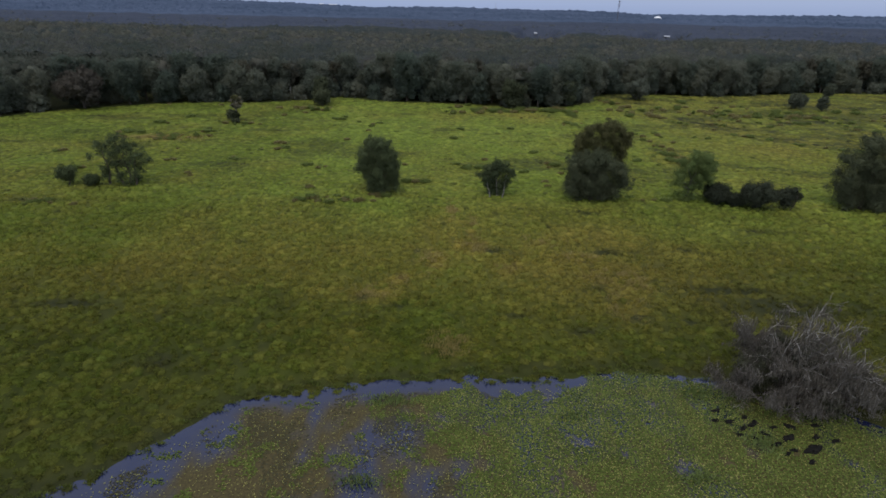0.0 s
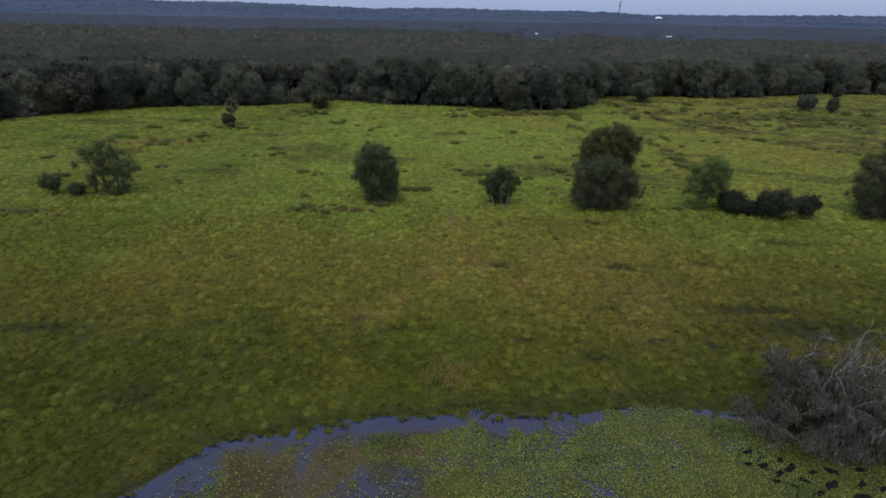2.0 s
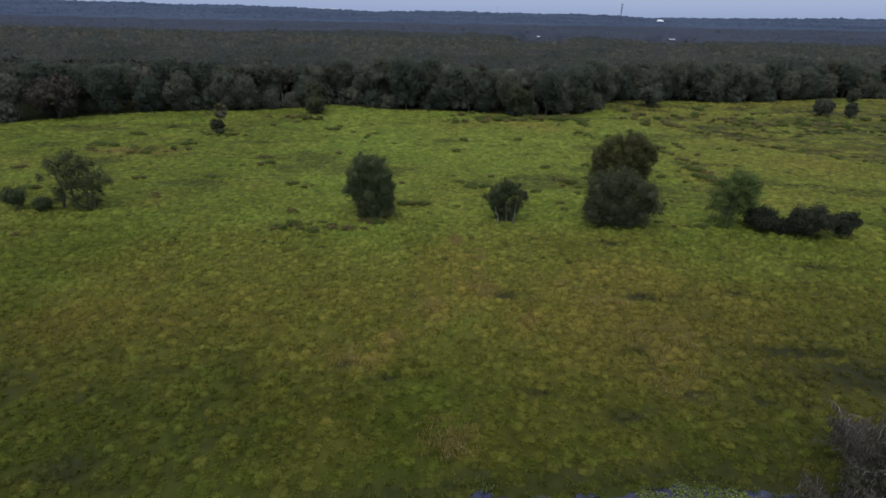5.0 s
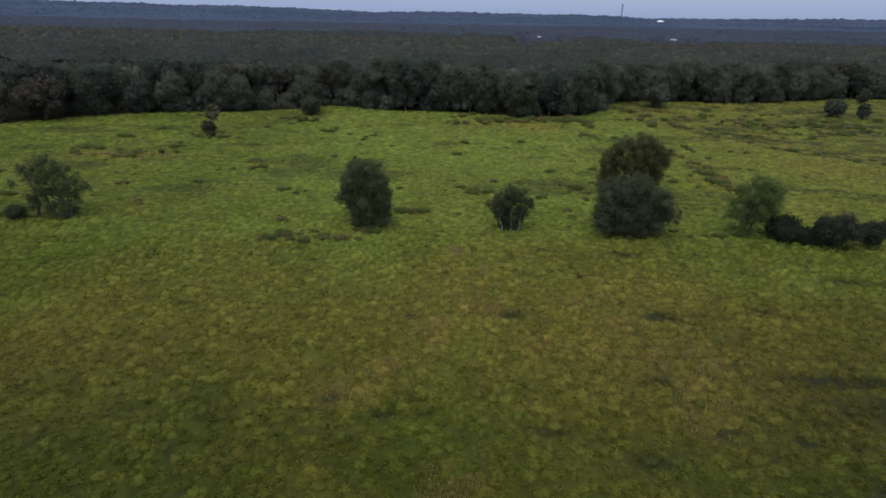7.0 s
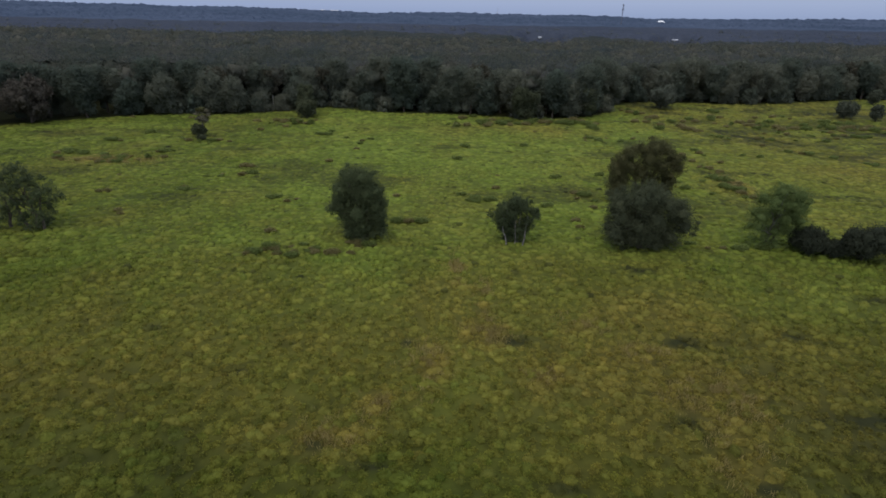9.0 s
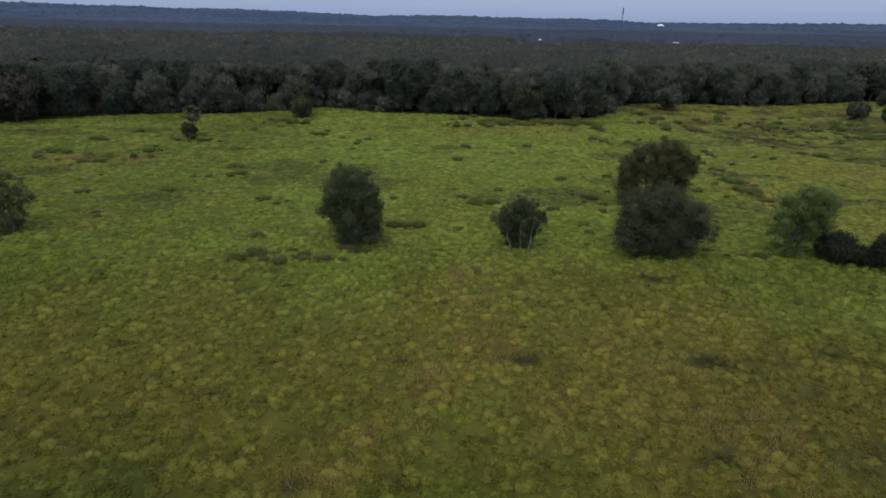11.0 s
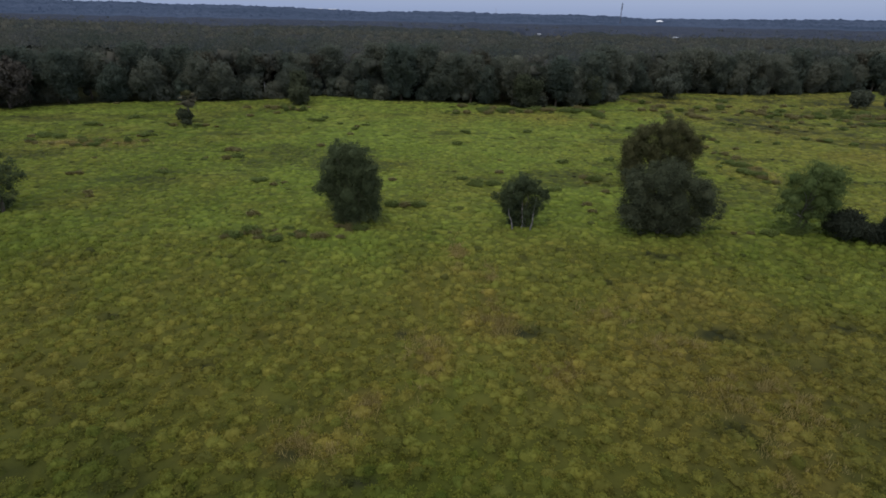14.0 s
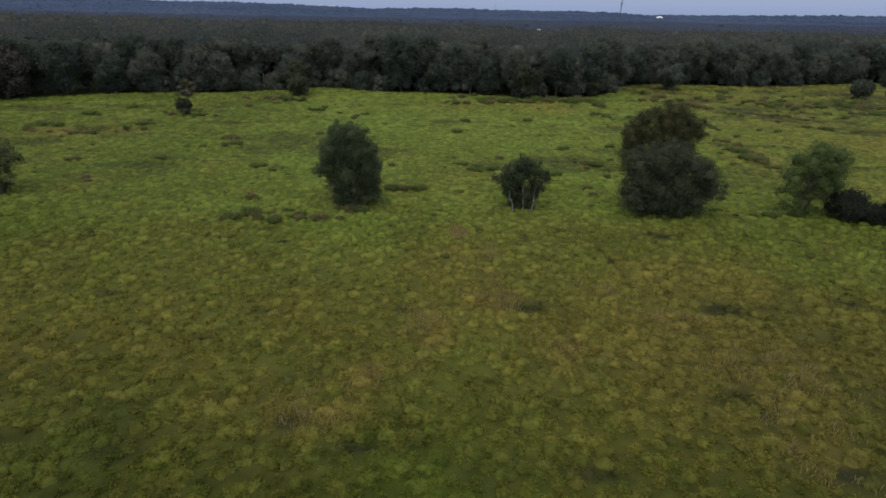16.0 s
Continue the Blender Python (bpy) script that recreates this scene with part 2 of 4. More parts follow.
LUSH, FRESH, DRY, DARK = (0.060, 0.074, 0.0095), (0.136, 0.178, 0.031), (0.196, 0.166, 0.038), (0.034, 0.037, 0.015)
# The ground between tussocks takes the sward's colours, scaled darker.
GROUND_TONES = [tuple(c * k for c in colour) for colour, k in ((LUSH, 0.42), (FRESH, 0.70), (DRY, 0.50), (DARK, 0.8))]
ground_mat = grass_material("pasture_ground", *GROUND_TONES, False)
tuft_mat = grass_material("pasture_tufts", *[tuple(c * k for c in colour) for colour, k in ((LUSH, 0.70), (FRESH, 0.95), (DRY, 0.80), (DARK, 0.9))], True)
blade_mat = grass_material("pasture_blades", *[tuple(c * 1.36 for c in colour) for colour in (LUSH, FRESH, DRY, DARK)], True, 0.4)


def leaf_material(name, dark, light, rough=0.85, patch=0.35, thin=0.0, each=0.3, grain=0.4, span=(0.15, 0.95)):
    m, n, l, b = material(name, rough, 0.05)
    g, o = n.new("ShaderNodeNewGeometry"), n.new("ShaderNodeObjectInfo")
    spots = noise_node(n, l, patch, 3)
    f = math_node(n, l, "ADD", math_node(n, l, "MULTIPLY", g.outputs["Random Per Island"], grain), math_node(n, l, "MULTIPLY", spots.outputs["Fac"], 1.2 - grain))
    f = math_node(n, l, "ADD", f, math_node(n, l, "MULTIPLY", math_node(n, l, "SUBTRACT", o.outputs["Random"], 0.5), each))
    r = ramp(n, [(span[0], dark), (span[1], light)])
    l.new(f, r.inputs["Fac"])
    l.new(r.outputs["Color"], b.inputs["Base Color"])
    if thin:
        let_through(n, l, b, r.outputs["Color"], thin)
    return m


def bark_material(name, dark, light, scale=3.0):
    m, n, l, b = material(name, 0.9, 0.2)
    grain = noise_node(n, l, scale, 6)
    r = ramp(n, [(0.3, dark), (0.7, light)])
    l.new(grain.outputs["Fac"], r.inputs["Fac"])
    l.new(r.outputs["Color"], b.inputs["Base Color"])
    bump = n.new("ShaderNodeBump")
    bump.inputs["Strength"].default_value, bump.inputs["Distance"].default_value = 0.7, 0.05
    l.new(grain.outputs["Fac"], bump.inputs["Height"])
    l.new(bump.outputs["Normal"], b.inputs["Normal"])
    return m


oak_leaf = leaf_material("oak_leaves", (0.042, 0.057, 0.029), (0.094, 0.115, 0.054), thin=0.25)
deep_leaf = leaf_material("evergreen_leaves", (0.044, 0.054, 0.032), (0.090, 0.100, 0.056), thin=0.25)
shrub_leaf = leaf_material("dark_shrub_leaves", (0.027, 0.033, 0.022), (0.056, 0.064, 0.042), thin=0.2)
brown_leaf = leaf_material("browning_leaves", (0.060, 0.063, 0.030), (0.130, 0.126, 0.055), thin=0.3)
frond_leaf = leaf_material("browning_fronds", (0.088, 0.084, 0.056), (0.175, 0.160, 0.108), thin=0.2)
bright_leaf = leaf_material("bright_leaves", (0.072, 0.102, 0.034), (0.152, 0.194, 0.066), thin=0.25)
silver_leaf = leaf_material("silver_green_leaves", (0.066, 0.076, 0.058), (0.128, 0.140, 0.106), thin=0.2)
pale_leaf = leaf_material("grey_green_leaves", (0.046, 0.055, 0.038), (0.096, 0.106, 0.074), thin=0.2)
grey_leaf = leaf_material("grey_moss_leaves", (0.052, 0.047, 0.038), (0.104, 0.092, 0.074), thin=0.2)
# Both woodland greens are lightened and greyed to paint in distance haze.
wood_leaf = leaf_material("woodland_leaves", (0.076, 0.096, 0.074), (0.144, 0.150, 0.112), patch=0.06, thin=0.45, each=0.6, grain=0.16, span=(0.30, 0.85))
hazed_wood_leaf = leaf_material("hazed_deep_woodland_leaves", (0.058, 0.072, 0.055), (0.114, 0.112, 0.089), patch=0.05, thin=0.4, grain=0.12, span=(0.36, 0.76))
# Bluer copy of the woodland leaves: distance haze painted into the colour.
hazed_far_leaf = leaf_material("hazed_far_woodland_leaves", (0.046, 0.056, 0.066), (0.070, 0.077, 0.090), patch=0.02, thin=0.1, grain=0.12)
scrub_leaf = leaf_material("scrub_leaves", (0.112, 0.148, 0.044), (0.215, 0.258, 0.082), thin=0.5)
swamp_leaf = leaf_material("dull_swamp_leaves", (0.034, 0.037, 0.024), (0.082, 0.084, 0.054), thin=0.2)
rust_leaf = leaf_material("rusty_leaves", (0.058, 0.056, 0.040), (0.092, 0.085, 0.060), patch=0.1, thin=0.3)
weed_leaf = leaf_material("browned_herbs", (0.140, 0.128, 0.054), (0.280, 0.245, 0.108), thin=0.5)
straw = leaf_material("dry_stems", (0.190, 0.152, 0.054), (0.400, 0.325, 0.125), 0.9, thin=0.5)
moss_mat = leaf_material("hanging_moss", (0.034, 0.030, 0.025), (0.160, 0.145, 0.122), 0.95, 0.55, grain=0.5)
bark = bark_material("brown_bark", (0.035, 0.028, 0.022), (0.110, 0.090, 0.070))
pale_bark = bark_material("pale_bark", (0.14, 0.13, 0.12), (0.42, 0.40, 0.38))
twig_bark = bark_material("twig_bark", (0.070, 0.063, 0.057), (0.420, 0.400, 0.370), 0.9)
grey_bark = bark_material("weathered_bark", (0.07, 0.065, 0.06), (0.22, 0.205, 0.19))


# ---- ground: one sheet to the horizon ----
def spread(first, last, size, outer_low, outer_high, growth):
    mid = np.arange(first, last + size / 2, size)
    low, high, d = [first], [last], size
    while low[-1] > outer_low or high[-1] < outer_high:
        d *= growth
        low.append(max(low[-1] - d, outer_low)), high.append(min(high[-1] + d, outer_high))
    return np.unique(np.concatenate([np.array(low), mid, np.array(high)]))


def build_ground():
    xs = spread(-92, 92, 0.55, -5200, 5200, 1.16)
    ys = np.unique(np.concatenate([spread(22, 126, 0.55, -400, 126, 1.3), np.arange(127, 290, 1.6), 290 * 1.11 ** np.arange(1, 29)]))
    X, Y = np.meshgrid(xs, ys)
    x, y = X.ravel(), Y.ravel()
    nx, ny = len(xs), len(ys)
    i = (np.arange(ny - 1)[:, None] * nx + np.arange(nx - 1)[None, :]).ravel()
    faces = np.stack([i, i + 1, i + nx + 1, i + nx], 1)
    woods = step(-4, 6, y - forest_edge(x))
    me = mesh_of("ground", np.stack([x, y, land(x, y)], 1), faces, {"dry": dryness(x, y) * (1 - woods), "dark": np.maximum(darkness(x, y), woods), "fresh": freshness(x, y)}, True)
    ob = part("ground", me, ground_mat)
    tagged(ob, "rough green and olive cattle pasture with tussocks", "ground", kind="structure")


build_ground()


# ---- pond ----
def sunken_weed(x, y):
    """Olive weed that shows through the open water."""
    w = into_pond(x, y)
    patchy = 0.9 * (fbm(x / 0.8, y / 1.5, 3.2, 3, 45) - 0.33) / 0.2
    return np.clip(patchy, 0, 1) * step(1.2, 4.0, w + 2.0 * (fbm(x, y, 3.5, 2, 46) - 0.5))


def build_pond():
    m, n, l, b = material("pond_water", 0.06, 0.5)
    sky_tint, weed = noise_node(n, l, 0.5, 4), n.new("ShaderNodeAttribute")
    weed.attribute_name = "weed"
    # The sky's blue is painted into the base colour to strengthen its reflection.
    r = ramp(n, [(0.35, (0.007, 0.011, 0.042)), (0.7, (0.014, 0.017, 0.044))])
    l.new(sky_tint.outputs["Fac"], r.inputs["Fac"])
    strands = noise_node(n, l, 6.0, 4)
    olive = ramp(n, [(0.3, (0.038, 0.030, 0.016)), (0.7, (0.080, 0.066, 0.026))])
    l.new(strands.outputs["Fac"], olive.inputs["Fac"])
    l.new(mix(n, l, weed.outputs["Fac"], r.outputs["Color"], olive.outputs["Color"]), b.inputs["Base Color"])
    l.new(math_node(n, l, "SUBTRACT", 0.5, math_node(n, l, "MULTIPLY", weed.outputs["Fac"], 0.45)), b.inputs["Specular IOR Level"])
    ripple = noise_node(n, l, 5.0, 3)
    bump = n.new("ShaderNodeBump")
    bump.inputs["Strength"].default_value, bump.inputs["Distance"].default_value = 0.12, 0.02
    l.new(ripple.outputs["Fac"], bump.inputs["Height"])
    l.new(bump.outputs["Normal"], b.inputs["Normal"])
    xs, ys = np.unique(np.concatenate([np.arange(-70, -45, 1.25), np.arange(-45, 50, 0.5), np.arange(50, 71, 1.25)])), np.unique(np.concatenate([np.arange(-30, 16, 1.0), np.arange(16, 47.1, 0.5)]))
    X, Y = np.meshgrid(xs, ys)
    nx, ny = len(xs), len(ys)
    i = (np.arange(ny - 1)[:, None] * nx + np.arange(nx - 1)[None, :]).ravel()
    me = mesh_of("pond_water", np.stack([X.ravel(), Y.ravel(), np.full(X.size, WATER)], 1), np.stack([i, i + 1, i + nx + 1, i + nx], 1), {"weed": sunken_weed(X.ravel(), Y.ravel())}, True)
    tagged(part("water", me, m), "dark still pond water mirroring a grey-blue sky", "pond water", kind="structure")


build_pond()


def plant_cover(x, y):
    """How thickly floating plants cover the pond."""
    w = into_pond(x, y)
    lane = 2.1 + 1.2 * step(4, -4, x) * step(-26, -14, x) + 1.6 * (fbm(x, y, 5, 2, 42) - 0.5) - 1.5 * step(8, 18, x)
    thick = 0.12 + 0.84 * step(-8, 6, x + 0.5 * (y - 36)) + 0.7 * (fbm(x, y, 5, 3, 41) - 0.5) + 0.35 * (fbm(x, y, 1.4, 2, 43) - 0.5)
    return np.clip(thick, 0, 1) * step(lane - 0.5, lane + 0.9, w)


def cards(rng, centre, size, up=None, lift=0.0, lengthen=1.0, loose=0.6):
    """A leaf-shaped four-cornered blade at each centre, turned at random about the outward way up."""
    n = len(centre)
    d = rng.normal(size=(n, 3))
    if up is not None:
        d = d * loose + up * max(2.0 - loose, 0.2)
    d /= np.linalg.norm(d, axis=1, keepdims=True) + 1e-9
    a = np.cross(d, rng.normal(size=(n, 3)))
    a /= np.linalg.norm(a, axis=1, keepdims=True) + 1e-9
    b = np.cross(d, a)
    s = np.asarray(size).reshape(-1, 1)
    fold = d * s * 0.22
    v = np.stack([centre - a * s * lengthen, centre - b * s * 0.62 + fold, centre + a * s * lengthen, centre + b * s * 0.62 + fold], 1)
    return v.reshape(-1, 3), np.arange(4 * n).reshape(n, 4)


def build_pond_plants():
    rng = np.random.default_rng(7)
    pad_mat = leaf_material("floating_leaves", (0.110, 0.118, 0.030), (0.280, 0.262, 0.085), 0.7, 0.6)
    mat_mat = leaf_material("water_weed", (0.034, 0.048, 0.011), (0.100, 0.128, 0.028), 0.85, 0.35)
    # the close mats at the surface: fresh green ones, and olive weed rising through the open water
    olive_mat = leaf_material("olive_weed", (0.038, 0.036, 0.022), (0.058, 0.056, 0.030), 0.85, 0.5)
    grids = []
    for x0, x1, y0, y1, size in ((-34, 46, 20, 45, 0.145), (-60, 60, -30, 20, 0.40), (-60, -34, 20, 45, 0.40), (46, 60, 20, 45, 0.40)):
        X, Y = [v.ravel() for v in np.meshgrid(np.arange(x0, x1, size), np.arange(y0, y1, size))]
        grids.append((X, Y, np.full(X.size, size / 0.145)))
    X, Y, coarse = [np.concatenate(v) for v in zip(*grids)]
    cover = plant_cover(X, Y)
    holes = fbm(X, Y, 1.3, 2, 44) - 0.5
    green = cover + 0.35 * (rng.random(X.size) - 0.5) + 1.5 * holes > 0.48
    w = into_pond(X, Y)
    olive = ~green & (w > 2.4 + 1.6 * (fbm(X, Y, 4, 2, 46) - 0.5)) & (fbm(X / 0.8, Y / 1.6, 2.6, 3, 45) + 0.2 * (rng.random(X.size) - 0.5) > 0.60 + 0.3 * step(6, 12, X))
    for name, keep, mat_, words in (("water_weed", green, mat_mat, "close green mat of weed on the pond"), ("olive_weed", olive, olive_mat, "olive-brown weed reaching the pond's surface")):
        c = np.stack([X, Y, np.full(X.size, WATER + 0.01)], 1)[keep]
        c[:, :2] += rng.normal(size=(len(c), 2)) * 0.055 * coarse[keep][:, None]
        c[:, 2] += rng.random(len(c)) * 0.03
        flat = 9.0 if name == "olive_weed" else 3.0
        v, f = cards(rng, c, (0.090 + 0.065 * rng.random(len(c))) * coarse[keep] * (0.8 if flat > 5 else 1.0), np.array([[0, 0, flat]]))
        tagged(part(name, mesh_of(name, v, f), mat_), words, "water weed", kind="stuff")
    n = 150000
    x, y = rng.uniform(-45, 55, n), rng.uniform(10, 45, n)
    keep = rng.random(n) < 0.12 * step(1.5, 4, into_pond(x, y)) + plant_cover(x, y) * 0.42
    x, y, big = x[keep], y[keep], np.ones(int(keep.sum()))
    fx, fy = rng.uniform(-60, 60, 60000), rng.uniform(-30, 20, 60000)
    keep = (rng.random(60000) < 0.25 + plant_cover(fx, fy) * 0.6) & ((fy < 10) | (np.abs(fx) > 45))
    x, y, big = np.concatenate([x, fx[keep]]), np.concatenate([y, fy[keep]]), np.concatenate([big, np.full(int(keep.sum()), 1.8)])
    c = np.stack([x, y, WATER + 0.03 + 0.05 * rng.random(len(x))], 1)
    v, f = cards(rng, c, (0.035 + 0.045 * rng.random(len(x))) * big, np.array([[0, 0, 2.5]]))
    tagged(part("floating_leaves", mesh_of("floating_leaves", v, f), pad_mat), "small yellow-green floating leaves scattered on the pond", "pond plants", kind="stuff")


build_pond_plants()


# ---- grass ----
def dome(sides=6):
    """A unit tussock: a round top whose skirt reaches under the ground. Verts and four-sided faces."""
    v, f = [(0, 0, 1.0)], []
    for r, z in ((0.52, 0.84), (0.88, 0.40), (1.04, -0.16)):
        v += [(r * math.cos(2 * math.pi * k / sides), r * math.sin(2 * math.pi * k / sides), z) for k in range(sides)]
    f += [(0, 1 + k, 1 + (k + 1) % sides, 1 + (k + 2) % sides) for k in range(0, sides, 2)]
    for ring in range(2):
        o = 1 + ring * sides
        f += [(o + k, o + sides + k, o + sides + (k + 1) % sides, o + (k + 1) % sides) for k in range(sides)]
    return np.array(v), np.array(f)


def tussock_sites(rng):
    """Where tussocks grow: close-set near by, wider apart in the short back pasture. Rows of x, y and spacing."""
    out = []
    for y0, y1, gap in ((26, 74, 0.74), (74, 98, 0.74), (98, 150, 0.80), (150, 270, 1.30)):
        X, Y = [v.ravel() for v in np.meshgrid(np.arange(-0.95 * y1 - 14, 0.95 * y1 + 14, gap), np.arange(y0, y1, gap))]
        X, Y = X + rng.uniform(-0.5, 0.5, X.size) * gap, Y + rng.uniform(-0.5, 0.5, X.size) * gap
        keep = np.abs(X) < 0.90 * Y + 12
        out.append(np.stack([X[keep], Y[keep], np.full(int(keep.sum()), gap)], 1))
    return np.concatenate(out).T


def build_grass():
    rng = np.random.default_rng(3)
    x, y, gap = tussock_sites(rng)
    keep = (into_pond(x, y) < 4.0 * (fbm(x, y, 2.2, 3, 54) - 0.42)) & (y < forest_edge(x) + 1)
    x, y, gap = x[keep], y[keep], gap[keep]
    dark = darkness(x, y)
    open_ground = 0.08 + 0.22 * step(0.52, 0.74, fbm(x, y, 3.0, 2, 55)) * step(60, 90, y) + 0.36 * dark
    keep = rng.random(len(x)) > open_ground
    x, y, gap, dark = x[keep], y[keep], gap[keep], dark[keep]
    n, dry, fresh = len(x), dryness(x, y), freshness(x, y)
    wide = gap * (0.24 + 0.60 * rng.random(n) ** 1.5) * (0.8 + 0.4 * fbm(x, y, 6, 2, 53))
    tall = (0.18 + 0.32 * rng.random(n)) * np.interp(wide, [0.3, 0.7], [0.6, 1.1]) * np.interp(y, [26, 85, 110, 150, 270], [1.0, 1.0, 0.62, 0.55, 0.62]) * (0.55 + 0.9 * fbm(x, y, 1.5, 2, 12)) * (1 - 0.35 * step(-12, -3, into_pond(x, y))) * (1 - 0.4 * step(-1.5, 0.5, into_pond(x, y)))
    v, f = dome()
    k = len(v)
    turn = rng.uniform(0, 6.28, n)
    near = step(88, 70, y)
    low = np.maximum(land(x, y), WATER - 0.04)
    uneven = 1 + 0.45 * (rng.random((n, k)) - 0.5)
    core = wide * (1 - 0.12 * near)
    stretch = rng.uniform(0.85, 1.45, n)
    px = (v[None, :, 0] * np.cos(turn)[:, None] - v[None, :, 1] * np.sin(turn)[:, None]) * uneven * (core * stretch)[:, None] + x[:, None]
    py = (v[None, :, 0] * np.sin(turn)[:, None] + v[None, :, 1] * np.cos(turn)[:, None]) * uneven * core[:, None] + y[:, None]
    pz = low[:, None] + v[None, :, 2] * (tall * (1 - 0.15 * near))[:, None] * uneven
    verts = np.stack([px, py, pz], 2).reshape(-1, 3)
    faces = (f[None] + (np.arange(n) * k)[:, None, None]).reshape(-1, 4)
    herb = np.where(rng.random(n) < 0.07, rng.uniform(0.3, 0.7, n) * (1 - 0.6 * near), 0.0)
    one = np.repeat(np.clip(dry + rng.normal(size=n) * (0.06 + 0.02 * near), 0, 1), k), np.repeat(np.clip(dark * 0.75 + herb, 0, 1), k), np.repeat(np.clip(fresh + rng.normal(size=n) * (0.05 + 0.04 * near), 0, 1), k)
    # blades that splay up and out of the nearer tussocks, more of them the nearer they stand
    close = np.flatnonzero(y < 92)
    close = np.concatenate([close, close] + [close[y[close] < 78]] + [close[y[close] < 70]] * 2)
    m, blades = len(close), 11
    q = rng.uniform(0, 6.28, (m, blades))
    w, t = core[close][:, None], tall[close][:, None]
    out = rng.uniform(0.0, 1.0, (m, blades)) ** 0.6
    root = np.stack([x[close][:, None] + np.cos(q) * w * out * 0.9, y[close][:, None] + np.sin(q) * w * out * 0.9, low[close][:, None] + 0.8 * t * np.sqrt(np.maximum(1.0 - out ** 2, 0.0)) - 0.03], 2)
    reach = rng.uniform(0.06, 0.30, (m, blades)) * (0.35 + 0.65 * out)
    tip = root + np.stack([np.cos(q) * reach, np.sin(q) * reach, rng.uniform(0.00, 0.26, (m, blades)) * (1.1 - 0.8 * out)], 2)
    side = np.stack([-np.sin(q), np.cos(q), 0 * q], 2) * rng.uniform(0.020, 0.052, (m, blades))[:, :, None]
    mid = root * 0.5 + tip * 0.5 + np.array([0, 0, 0.07])
    bv = np.stack([root, mid - side, tip, mid + side], 2).reshape(-1, 3)
    bf = np.arange(len(bv)).reshape(-1, 4)
    two = [np.repeat(values.reshape(n, k)[close, 0], blades * 4) for values in one]
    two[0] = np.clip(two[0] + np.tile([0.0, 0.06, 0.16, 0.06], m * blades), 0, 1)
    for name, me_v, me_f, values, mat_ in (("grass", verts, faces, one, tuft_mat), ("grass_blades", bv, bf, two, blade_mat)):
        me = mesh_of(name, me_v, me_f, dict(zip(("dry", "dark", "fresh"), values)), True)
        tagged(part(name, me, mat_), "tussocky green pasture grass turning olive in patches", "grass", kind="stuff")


build_grass()


# ---- trees ----
def tube(points, radii, sides=7):
    """Verts and faces of a tapering limb along points."""
    points, radii = np.asarray(points, float), np.asarray(radii, float)
    verts, faces = [], []
    ahead = np.gradient(points, axis=0)
    for k, (p, r, d) in enumerate(zip(points, radii, ahead)):
        d = d / (np.linalg.norm(d) + 1e-9)
        a = np.cross(d, (0.3, 0.9, 0.2))
        a /= np.linalg.norm(a)
        b = np.cross(d, a)
        for s in range(sides):
            q = 2 * math.pi * s / sides
            verts.append(p + r * (math.cos(q) * a + math.sin(q) * b))
        if k:
            o = (k - 1) * sides
            faces += [(o + s, o + (s + 1) % sides, o + sides + (s + 1) % sides, o + sides + s) for s in range(sides)]
    return np.array(verts), np.array(faces)


def limb_mesh(name, points, radii, sides=7):
    v, f = tube(points, radii, sides)
    return mesh_of(name, v, f, smooth=True)


def wander(rng, a, b, count, loose):
    p = np.linspace(a, b, count)
    p[1:-1] += rng.normal(size=(count - 2, 3)) * loose
    return p


def lobes(rng, centre, radii, count, size):
    """Lobes that make up a crown inside an ellipsoid: rows of x, y, z and radius."""
    d = rng.normal(size=(count, 3))
    d /= np.linalg.norm(d, axis=1, keepdims=True)
    r = rng.uniform(0.25, 1.0, (count, 1)) ** 0.5
    s = size * rng.uniform(0.6, 1.25, count)
    c = np.array(centre) + d * r * np.maximum(np.array(radii) - s[:, None] * 0.8, 0.1)
    return np.concatenate([c, s[:, None]], 1)


def lump():
    """A unit ball of 24 four-sided faces."""
    index, verts, faces = {}, [], []
    for axis in range(3):
        for sign in (-1, 1):
            for i in range(2):
                for j in range(2):
                    face = []
                    for u, w in ((i, j), (i + 1, j), (i + 1, j + 1), (i, j + 1)):
                        p = [0, 0, 0]
                        p[axis], p[(axis + 1) % 3], p[(axis + 2) % 3] = sign, u - 1, w - 1
                        key = tuple(p)
                        if key not in index:
                            index[key] = len(verts)
                            verts.append(np.array(p) / np.linalg.norm(p))
                        face.append(index[key])
                    faces.append(face if sign > 0 else face[::-1])
    return np.array(verts), np.array(faces)


def lumps(rng, centre, radius, uneven=0.25):
    """Uneven lumps of foliage, one at each centre: verts and faces."""
    v, f = lump()
    n = len(centre)
    size = np.asarray(radius).reshape(n, 1) * (1 + uneven * (rng.random((n, len(v))) - 0.5) * 2)
    out = np.asarray(centre)[:, None, :] + v[None] * size[:, :, None]
    return out.reshape(-1, 3), (f[None] + (np.arange(n) * len(v))[:, None, None]).reshape(-1, 4)


